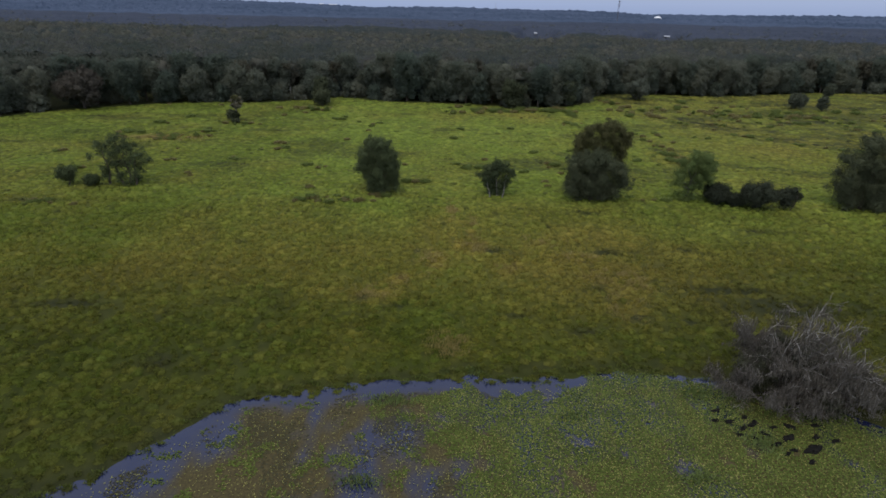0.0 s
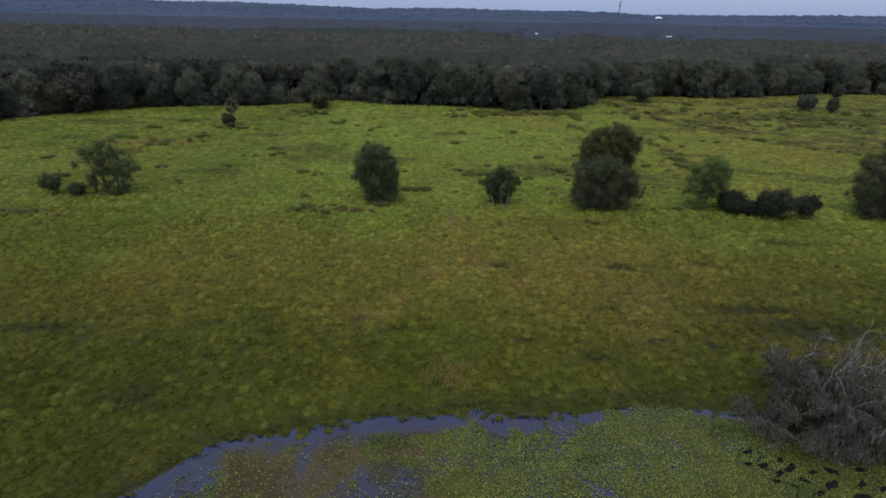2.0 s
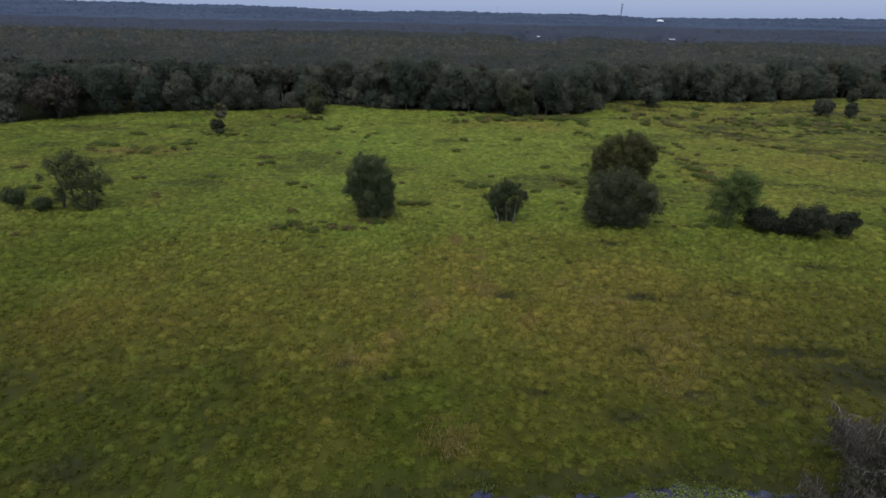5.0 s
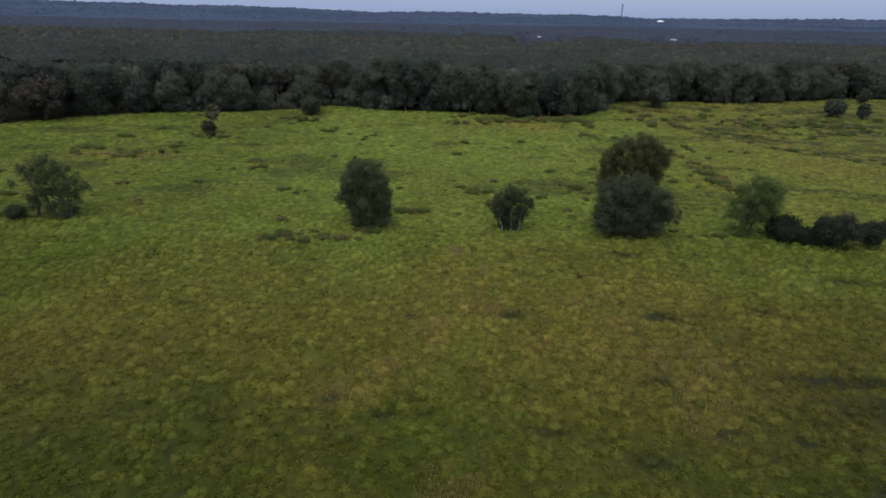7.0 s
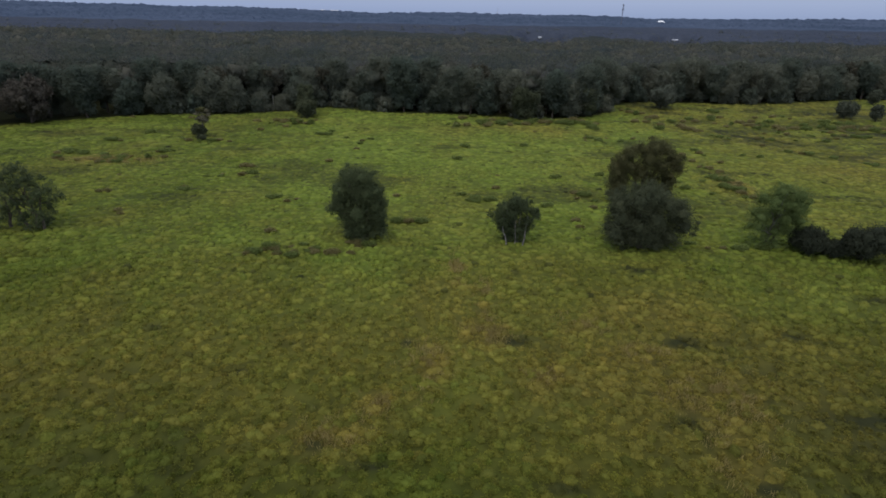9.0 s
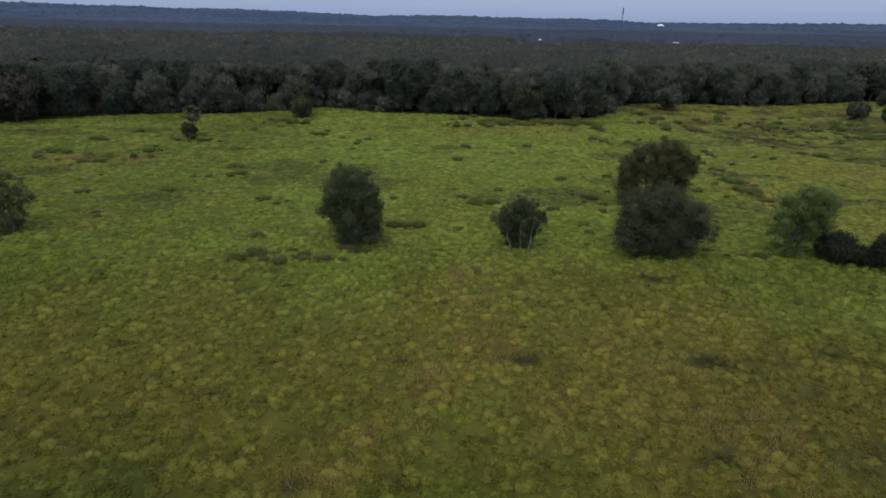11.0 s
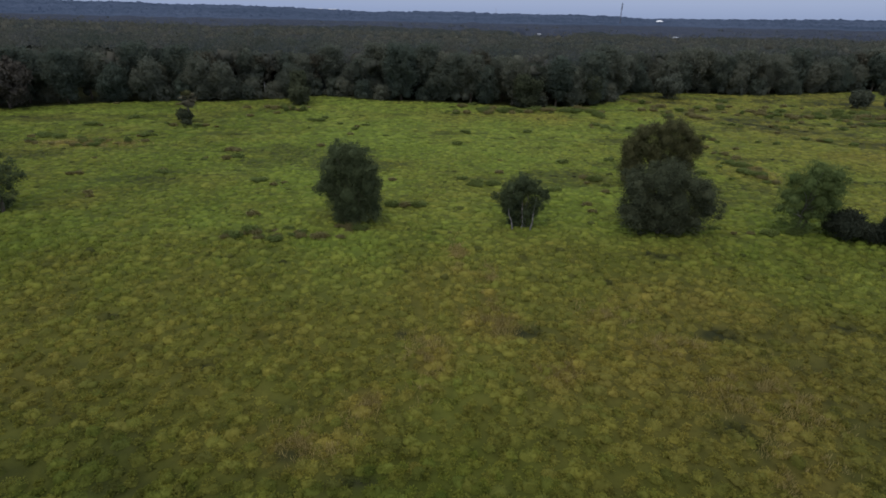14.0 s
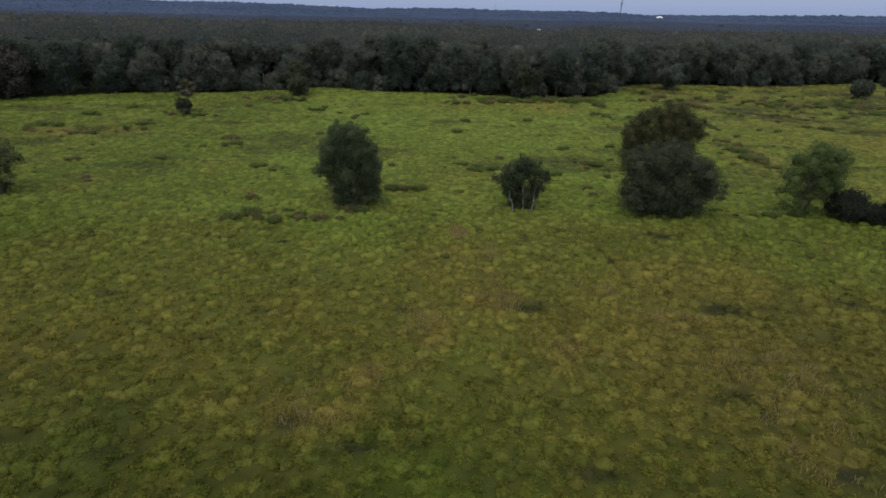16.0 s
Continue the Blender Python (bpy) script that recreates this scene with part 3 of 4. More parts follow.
def crown_mesh(name, rng, rows, density, leaf, floor=0.15, fill=0.5, fill_over=0.75, loose=1.1, heart=()):
    """Many small leaf sprays on and in the lobes."""
    out_c, out_n, out_s = [], [], []
    for x, y, z, r in rows:
        n = max(8, int(density * r * r * 12.6))
        d = rng.normal(size=(n, 3))
        d /= np.linalg.norm(d, axis=1, keepdims=True)
        lump = 0.84 + 0.42 * (np.sin(d[:, 0] * 5 + x * 3) * np.sin(d[:, 1] * 5 + y * 2) * np.sin(d[:, 2] * 5 + z)) + 0.15 * rng.normal(size=n)
        rr = r * lump * np.where(rng.random(n) < 0.3, rng.uniform(0.4, 0.9, n), 1.0)
        out_c.append(np.array([x, y, z]) + d * rr[:, None]), out_n.append(d), out_s.append(leaf * rng.uniform(0.6, 1.35, n))
    c, nn, s = np.concatenate(out_c), np.concatenate(out_n), np.concatenate(out_s)
    keep = c[:, 2] > floor
    v, f = cards(rng, c[keep], s[keep], nn[keep], loose=loose)
    big_rows = np.array([row for row in rows if row[3] > fill_over])
    if fill and len(big_rows):
        centre, radius = big_rows[:, :3], big_rows[:, 3] * fill
        if len(heart):
            centre, radius = np.concatenate([centre, heart[:, :3]]), np.concatenate([radius, heart[:, 3] * 0.55])
        lv, lf = lumps(rng, centre, radius)
        lv[:, 2] = np.maximum(lv[:, 2], 0.1)
        v, f = np.concatenate([v, lv]), np.concatenate([f, lf + len(v)])
    return mesh_of(name, v, f, smooth=True)


def tree(name, seed, height, width, crown_base, leaf_mat, bark_mat, label, category="tree", lobe_count=22, lobe=None, leaf=0.16, density=22, trunks=1, limbs=6, trunk_r=0.3, squash=1.0, fill=0.55, heart=0.0):
    rng = np.random.default_rng(seed)
    root = tagged(new(name), label, category)
    mid = (crown_base + height) / 2
    size = lobe or width * 0.2
    rows = lobes(rng, (0, 0, mid), (width / 2, width / 2 * squash, (height - crown_base) / 2), lobe_count, size)
    small = rows[rng.integers(0, len(rows), lobe_count)].copy()
    out = rng.normal(size=(lobe_count, 3))
    small[:, :3] += out / np.linalg.norm(out, axis=1, keepdims=True) * small[:, 3:] * 0.95
    small[:, 3] *= rng.uniform(0.25, 0.5, lobe_count)
    rows = np.concatenate([rows, small])
    inner = np.zeros((0, 4))
    if heart:
        high = np.linspace(crown_base + heart * width * 0.6, height - heart * width * 1.5, 4)
        inner = np.stack([rng.normal(size=4) * 0.08 * width, rng.normal(size=4) * 0.08 * width, high, np.full(4, heart * width)], 1)
    for k in range(trunks):
        q = rng.uniform(0, 6.28)
        foot = np.array([math.cos(q), math.sin(q), 0]) * (0.0 if trunks == 1 else rng.uniform(0.3, 0.5 + 0.12 * width))
        topp = foot * 1.8 + np.array([rng.normal() * 0.3, rng.normal() * 0.3, mid + 0.2 * (height - crown_base)])
        r = trunk_r * (1 if trunks == 1 else rng.uniform(0.5, 0.8))
        part("trunk", limb_mesh("trunk", wander(rng, foot - np.array([0, 0, 0.4]), topp, 7, 0.12), np.linspace(r * 1.25, r * 0.35, 7)), bark_mat, root)
    for k in range(limbs):
        x, y, z, r = rows[k % len(rows)]
        start = np.array([0, 0, crown_base * 0.7 + 0.35 * rng.random() * (height - crown_base)])
        part("limb", limb_mesh("limb", wander(rng, start, np.array([x, y, max(z, start[2])]), 6, 0.15), np.linspace(trunk_r * 0.45, 0.05, 6), 6), bark_mat, root)
    part("crown", crown_mesh("crown", rng, rows, density, leaf, fill=fill, loose=1.0, heart=inner), leaf_mat, root)
    return root


def stand(ob, x, y, turn=0.0, size=1.0):
    ob.matrix_basis = pose(x, y, float(land(x, y)) - 0.05, 0, 0, turn) @ Matrix.Scale(size, 4)
    return ob

def shaped_tree(name, seed, rows, depth, leaf_mat, bark_mat, label, trunks, trunk_r, leaf=0.085, density=58, category="tree", front=0.0, limb_mat=None, fill=0.5):
    """A tree whose crown is set out lobe by lobe: rows of across, up, radius; depth: how far the lobes spread fore and aft."""
    rng = np.random.default_rng(seed)
    root = tagged(new(name), label, category)
    full = []
    for x, z, r in rows:
        for k in range(2):
            full.append((x + rng.normal() * 0.25, (k * 2 - 1) * depth * rng.uniform(0.3, 0.8), z + rng.normal() * 0.2, r * rng.uniform(0.70, 0.95)))
    for x, y, z, r in list(full):
        for k in range(3):
            d = rng.normal(size=3)
            d /= np.linalg.norm(d)
            full.append((*(np.array([x, y, z]) + d * r * rng.uniform(0.85, 1.15)), r * rng.uniform(0.22, 0.45)))
    high = max(z for _, z, _ in rows)
    for x0, lean in trunks:
        foot, topp = np.array([x0, front + rng.normal() * 0.3, -0.4]), np.array([x0 + lean, front * 0.5 + rng.normal() * 0.4, high * 0.72])
        part("trunk", limb_mesh("trunk", wander(rng, foot, topp, 7, 0.13), np.linspace(trunk_r * 1.25, trunk_r * 0.35, 7)), bark_mat, root)
    x0, lean = trunks[0]
    for x, z, r in rows[:9]:
        at = rng.uniform(0.2, 0.6)
        start = np.array([x0 + lean * at, 0, high * 0.72 * at])
        part("limb", limb_mesh("limb", wander(rng, start, np.array([x, rng.normal() * depth * 0.5, max(z, start[2] + 0.2)]), 6, 0.15), np.linspace(trunk_r * 0.45, 0.04, 6), 6), limb_mat or bark_mat, root)
    part("crown", crown_mesh("crown", rng, full, density, leaf, fill=fill), leaf_mat, root)
    return root


# the lone trees of the pasture
stand(shaped_tree("oak_tree", 11, [(-1.0, 9.3, 2.0), (0.6, 9.2, 1.8), (-2.2, 7.6, 2.0), (2.0, 7.4, 2.0), (3.0, 7.4, 1.2), (0, 7.2, 2.6), (-3.7, 4.9, 1.1), (-2.6, 5.4, 1.8), (2.4, 5.0, 2.0), (3.1, 3.2, 1.7),
      (0.2, 4.6, 2.6), (-1.4, 2.6, 1.9), (1.6, 2.0, 2.0), (0.2, 1.4, 1.8), (-2.0, 1.2, 1.1), (3.2, 1.6, 1.1)], 1.9, oak_leaf, bark, "dark dense evergreen oak standing alone in grass", [(0, 0.3), (0.8, 0.6), (-0.7, -0.5)], 0.32), -13.0, 98.8)
stand(shaped_tree("small_oak_tree", 12, [(-2.4, 4.6, 1.0), (-3.0, 4.1, 0.7), (3.1, 4.2, 0.7), (0.0, 6.2, 0.9), (-1.2, 5.3, 1.2), (0.2, 5.9, 1.1), (1.4, 5.3, 1.2), (2.5, 4.5, 1.0), (0, 4.4, 1.7), (-1.9, 3.3, 1.2), (1.9, 3.2, 1.2), (-1.5, 2.1, 1.1), (0.3, 2.3, 1.4), (1.6, 1.8, 1.1), (-0.4, 1.1, 0.9), (0.8, 0.9, 0.8), (-1.1, 1.0, 0.7)],
      1.3, oak_leaf, grey_bark, "small umbrella-shaped oak with several thin pale trunks", [(0, 0), (-1.1, -0.6), (1.2, 0.7), (0.6, 0.2)], 0.10, 0.08, 62, front=-1.5), 9.7, 99.2)
big = stand(shaped_tree("large_oak_tree", 13, [(-4.4, 4.6, 2.1), (-4.6, 2.4, 1.9), (-4.3, 6.7, 1.7), (-2.4, 7.4, 2.1), (0, 7.8, 2.3), (2.4, 7.2, 2.1), (4.4, 5.6, 2.1), (5.2, 3.6, 1.7), (3.4, 2.2, 2.1), (0.6, 4.6, 2.9), (-1.6, 3.6, 2.7), (0.4, 1.8, 2.3), (-3, 1.4, 1.6), (2, 1.2, 1.5)],
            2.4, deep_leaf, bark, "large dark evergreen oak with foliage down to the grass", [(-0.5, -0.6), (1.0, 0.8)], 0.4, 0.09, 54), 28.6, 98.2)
stand(shaped_tree("browning_tree", 77, [(-4.6, 7.6, 1.6), (-3.0, 9.0, 1.7), (-1.0, 9.6, 1.7), (1.2, 10.2, 1.7), (3.2, 9.6, 1.7), (4.8, 8.2, 1.5), (0.4, 8.0, 2.2), (-3.0, 6.6, 2.0), (-5.4, 5.6, 1.3), (2.6, 6.6, 2.0), (-1, 5.4, 2.2), (4.0, 5.4, 1.6), (-3.8, 4.2, 1.9), (1.6, 4.0, 1.8), (-5.2, 3.6, 1.7), (4.4, 3.6, 1.9), (-4.4, 1.9, 1.7), (3.6, 1.8, 1.7), (-5.0, 6.6, 1.5), (5.2, 6.8, 1.5)],
      1.9, brown_leaf, bark, "thin-leaved browning tree close behind a dark oak", [(0, 0), (-1.0, -0.8), (1.2, 0.9)], 0.25, 0.095, 40), 35.2, 119.5)
stand(shaped_tree("spreading_tree", 14, [(-1.9, 9.2, 1.2), (-4.6, 7.4, 1.5), (-6.2, 6.2, 1.0), (0, 7.6, 1.5), (2.6, 6.2, 1.4), (3.8, 4.8, 0.9), (-2.2, 6.6, 1.6), (0.5, 4.8, 1.5), (1.9, 3.0, 1.2), (-4.2, 3.7, 1.3), (-4.9, 1.9, 1.1), (-2.0, 4.2, 1.5), (1.0, 1.3, 1.1), (-1.9, 1.6, 1.1), (0.2, 0.9, 0.9)],
      1.8, oak_leaf, bark, "open spreading tree with gaps and several trunks", [(0, -0.4), (-1.6, -1.4), (-4.2, -0.2), (1.3, 0.8)], 0.2, 0.09, 38, fill=0.3), -62.0, 99.8)
stand(shaped_tree("light_green_tree", 15, [(0.5, 8.6, 1.5), (2.4, 8.2, 1.5), (-1.0, 7.2, 1.5), (1.2, 6.8, 1.9), (3.4, 6.4, 1.5), (-1.6, 5.0, 1.5), (1.0, 4.6, 1.9), (2.9, 4.8, 1.7), (-2.0, 3.2, 1.1), (0.4, 2.6, 1.4), (2.0, 3.0, 1.2), (-1.5, 1.4, 0.9), (0.3, 1.2, 1.0)],
      1.6, bright_leaf, bark, "light green thin-leaved tree beside dark shrubs", [(0, 0.6), (0.5, 1.4)], 0.18, 0.085, 42, limb_mat=grey_bark), 46.6, 98.2)
stand(shaped_tree("tall_dark_tree", 16, [(-2, 12, 1.9), (0.5, 12.4, 1.9), (3, 11.6, 1.9), (-4, 9, 2), (-5.2, 6.6, 1.8), (-1, 8.6, 3), (3, 8, 3), (-4.4, 4, 2.2), (0, 4.6, 3.2), (4, 4.4, 3), (-3, 2, 2), (1, 1.8, 2.5), (4, 1.8, 2.2)],
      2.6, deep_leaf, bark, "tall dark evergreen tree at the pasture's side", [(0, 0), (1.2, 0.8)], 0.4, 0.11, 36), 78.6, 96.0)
for seed, x, y, h, w in ((21, -74.0, 98.8, 4.3, 4.2), (22, -68.9, 98.2, 2.4, 3.4)):
    stand(tree("bush", seed, h, w, 0.2, oak_leaf, bark, "dark rounded bush in the open pasture", "bush", lobe_count=16, lobe=w * 0.22, leaf=0.1, density=46, trunks=2, limbs=3, trunk_r=0.1), x, y)
for seed, x, y, h, w in ((23, 51.6, 97.0, 4.2, 6.4), (34, 54.8, 95.8, 2.6, 4.4), (24, 58.0, 94.8, 5.8, 7.4), (25, 63.6, 94.4, 4.7, 4.8)):
    stand(tree("dark_shrub", seed, h, w, 0.2, shrub_leaf, bark, "very dark dense shrub in a low hedge-like row", "shrub", lobe_count=24, lobe=w * 0.18, leaf=0.1, density=46, trunks=2, limbs=3, trunk_r=0.12), x, y)
for seed, x, y, h, w in ((26, -46.8, 199, 6.4, 7.0), (31, -47.6, 203, 11.5, 8.0), (28, 138.2, 217.5, 6.6, 7.4), (29, 145.8, 213.2, 6.0, 5.0), (30, 176, 256, 6.5, 6.0), (32, 24, 203, 12, 10), (33, 46, 211, 11.5, 9)):
    stand(tree("round_tree", seed, h, w, 0.3, deep_leaf if x < 60 else pale_leaf, bark, "rounded dark tree in front of the woods" if x < 60 else "small grey-green tree in rough pasture", lobe_count=22, lobe=w * 0.2, leaf=0.24, density=11, trunks=1, limbs=3, trunk_r=0.2), x, y)


stand(tree("round_tree", 27, 9.4, 10.6, 0.2, silver_leaf, bark, "rounded grey-green tree standing out before the woods", lobe_count=26, lobe=1.9, leaf=0.22, density=11, trunks=1, limbs=3, trunk_r=0.2), 79.6, 233.0)


# the cabbage palm with bushes at its foot
def cabbage_palm(x, y):
    rng = np.random.default_rng(55)
    root = tagged(new("palm_tree"), "cabbage palm with a round head of browning fronds", "palm tree")
    part("trunk", limb_mesh("trunk", wander(rng, np.array([0, 0, -0.3]), np.array([0.9, 0, 5.9]), 8, 0.05), np.linspace(0.24, 0.18, 8), 9), grey_bark, root)
    for k in range(48):
        q, tilt = 2.4 * k, rng.uniform(-1.35, 1.2)
        d = np.array([math.cos(q) * math.cos(tilt), math.sin(q) * math.cos(tilt), math.sin(tilt)])
        base = np.array([0.9, 0, 5.9])
        stalk = base + d * 1.2
        side = np.cross(d, (0, 0, 1))
        side /= np.linalg.norm(side)
        up = np.cross(side, d)
        v, f = [base - side * 0.02, base + side * 0.02], []
        v += [stalk + side * 0.03, stalk - side * 0.03]
        f.append((0, 1, 2, 3))
        for j in range(11):
            a = (j - 5) * 0.27
            w = d * math.cos(a) + side * math.sin(a)
            e = stalk + w * (1.3 - 0.03 * abs(j - 5)) - np.array([0, 0, 0.25]) + up * 0.1
            c = stalk + w * 0.6 + up * 0.05
            o = np.cross(w, up) * 0.15
            i = len(v)
            v += [stalk, c - o, e, c + o]
            f.append((i, i + 1, i + 2, i + 3))
        part("frond", mesh_of("frond", np.array(v), np.array(f)), frond_leaf if tilt < 0.75 else brown_leaf, root)
    stand(root, x, y)


cabbage_palm(-67.0, 167.6)
for seed, x, y, h, w in ((41, -67.2, 167.2, 3.6, 4.6), (42, -65.4, 163.6, 1.2, 3.0)):
    stand(tree("bush", seed, h, w, 0.2, deep_leaf, bark, "dark bush at the foot of a palm", "bush", lobe_count=14, lobe=w * 0.22, leaf=0.26, density=9, trunks=2, limbs=2, trunk_r=0.08), x, y)


# ---- the dead, moss-hung thicket in the pond ----
def branching(rng, start, way, length, radius, depth, out):
    """Forks again and again; each piece is a list of points and radii."""
    count = 5
    p, d, pts = np.array(start, float), np.array(way, float), [np.array(start, float)]
    for k in range(count):
        d = d + rng.normal(size=3) * 0.25 + np.array([0, 0, 0.03])
        d /= np.linalg.norm(d)
        p = p + d * length / count
        pts.append(p.copy())
    out.append((np.array(pts), np.linspace(radius, radius * 0.55, count + 1), depth))
    if depth > 0:
        for k in range(3 if depth > 1 else 4):
            w = d + rng.normal(size=3) * 0.62
            w[2] += 0.08
            branching(rng, pts[rng.integers(3, count + 1)], w / np.linalg.norm(w), length * rng.uniform(0.55, 0.8), radius * 0.55, depth - 1, out)


def mossy_tree(seed, x, y, height, spread_out, stems, moss_per, label):
    rng = np.random.default_rng(seed)
    root = tagged(new("mossy_dead_tree"), label, "dead tree", group="dead thicket in the pond")
    fine_v, fine_f, base, hang = [], [], 0, []
    for k in range(stems):
        q = 6.28 * k / stems + rng.uniform(-0.4, 0.4)
        foot = np.array([math.cos(q), math.sin(q), 0]) * rng.uniform(0.2, 0.9) + np.array([0, 0, -0.7])
        out = []
        way = np.array([math.cos(q) * spread_out, math.sin(q) * spread_out, 1.0])
        branching(rng, foot, way / np.linalg.norm(way), height * 0.42, 0.085, 3, out)
        for pts, radii, depth in out:
            if depth == 3:
                part("stem", limb_mesh("stem", pts, radii, 7), grey_bark, root)
            elif depth == 2:
                part("branch", limb_mesh("branch", pts, radii, 6), grey_bark, root)
            else:
                v, f = tube(pts, np.maximum(radii * 0.8, 0.013), 4)
                fine_v.append(v), fine_f.append(f + base)
                base += len(v)
            if depth < 3:
                hang.append(pts[1:])
    part("branchwork", mesh_of("branchwork", np.concatenate(fine_v), np.concatenate(fine_f), smooth=True), twig_bark, root, "bare pale grey twigs")["kind"] = "stuff"
    h = np.concatenate(hang)
    h = h[(h[:, 2] > 0.6) & (h[:, 2] < height * rng.uniform(0.35, 0.85, len(h)))]
    c = np.repeat(h, moss_per, 0) + rng.normal(size=(len(h) * moss_per, 3)) * np.array([0.26, 0.26, 0.14])
    n = len(c)
    drop = rng.uniform(0.12, 0.75, n) * np.clip(c[:, 2] / 2.5, 0.3, 1)
    q = rng.uniform(0, 6.28, n)
    side = np.stack([np.cos(q), np.sin(q), 0 * q], 1) * rng.uniform(0.018, 0.055, n)[:, None]
    low = c - np.stack([rng.normal(size=n) * 0.04, rng.normal(size=n) * 0.04, drop], 1)
    mid = c - np.stack([0 * q, 0 * q, drop * 0.4], 1)
    v = np.stack([c, mid - side, low, mid + side], 1).reshape(-1, 3)
    part("hanging_moss", mesh_of("hanging_moss", v, np.arange(4 * n).reshape(n, 4)), moss_mat, root, "grey strands of hanging moss")["kind"] = "stuff"
    root.matrix_basis = pose(x, y, -0.2)


mossy_tree(201, 33.8, 40.8, 11.2, 0.24, 8, 12, "leafless grey tree hung with moss, standing in water")
mossy_tree(202, 31.3, 40.0, 6.4, 0.22, 7, 12, "low leafless grey tree hung with moss, standing in water")
mossy_tree(203, 36.2, 39.2, 6.6, 0.25, 6, 12, "low leafless grey tree hung with moss, standing in water")
for seed, x, y, h, w in ((204, 29.8, 41.2, 4.2, 4.8), (205, 33.4, 42.2, 5.6, 6.4), (206, 37.6, 40.0, 4.4, 5.6), (207, 35.2, 38.6, 2.6, 4.2), (208, 40.2, 39.2, 2.8, 4.4)):
    stand(tree("swamp_shrub", seed, h, w, 0.2, swamp_leaf, grey_bark, "dull green shrub under moss-hung branches", "shrub", lobe_count=18, lobe=w * 0.19, leaf=0.075, density=44, fill=0.4, trunks=2, limbs=3, trunk_r=0.06), x, y)


# bright tufts of grass standing in the pond
def pond_tufts():
    rng = np.random.default_rng(62)
    for cx, cy, rx, ry in ((-4.2, 38.4, 2.4, 0.9), (-5.6, 29.2, 2.0, 0.8), (27.5, 34.2, 1.8, 1.2), (3.5, 43.0, 0.8, 0.8), (12, 37.0, 1.6, 0.6), (20.5, 30.5, 1.8, 0.7), (24.5, 40.5, 1.6, 0.9)):
        n = int(220 * rx * ry)
        x, y = cx + rng.normal(size=n) * rx * 0.5, cy + rng.normal(size=n) * ry * 0.5
        tall, q, lean = rng.uniform(0.15, 0.45, n), rng.uniform(0, 6.28, n), rng.uniform(0.05, 0.25, n)
        root = np.stack([x - cx, y - cy, np.full(n, WATER - 0.05)], 1)
        tip = root + np.stack([np.cos(q) * lean, np.sin(q) * lean, tall], 1)
        side = np.stack([-np.sin(q), np.cos(q), 0 * q], 1) * rng.uniform(0.03, 0.06, n)[:, None]
        mid = root * 0.4 + tip * 0.6
        v = np.stack([root, mid - side, tip, mid + side], 1).reshape(-1, 3)
        ob = part("pond_grass", mesh_of("pond_grass", v, np.arange(4 * n).reshape(n, 4)), bright_leaf)
        tagged(ob, "bright green grass tuft standing in the pond", "pond grass", "pond grass tufts")
        ob.matrix_basis = pose(cx, cy, 0)


pond_tufts()


# sedge that stands in the shallows along the shore
def shore_sedge():
    rng = np.random.default_rng(64)
    sedge = leaf_material("sedge_blades", (0.052, 0.066, 0.014), (0.120, 0.142, 0.034), 0.85, thin=0.35)
    cx, tufts = -33.0, []
    while cx < 27:
        cx += rng.uniform(0.5, 1.6)
        cy = float(np.interp(cx, SHORE_X, SHORE_Y)) + rng.uniform(-1.0, 0.5)
        rx, ry = rng.uniform(0.35, 1.0), rng.uniform(0.15, 0.4)
        n = int(150 * rx * (0.4 + ry))
        dx, dy = rng.normal(size=n) * rx * 0.5, rng.normal(size=n) * ry * 0.5
        tall, q, lean = rng.uniform(0.12, 0.38, n), rng.uniform(0, 6.28, n), rng.uniform(0.05, 0.28, n)
        root = np.stack([dx, dy, np.full(n, -0.05)], 1)
        tip = root + np.stack([np.cos(q) * lean, np.sin(q) * lean, tall], 1)
        side = np.stack([-np.sin(q), np.cos(q), 0 * q], 1) * rng.uniform(0.02, 0.045, n)[:, None]
        mid = root * 0.4 + tip * 0.6
        at = np.array([cx, cy, max(float(land(cx, cy)), WATER)])
        tufts.append(np.stack([root, mid - side, tip, mid + side], 1).reshape(-1, 3) + at)
    v = np.concatenate(tufts)
    tagged(part("sedge", mesh_of("sedge", v, np.arange(len(v)).reshape(-1, 4)), sedge), "dull green sedge along the water's edge", "sedge", kind="stuff")


shore_sedge()


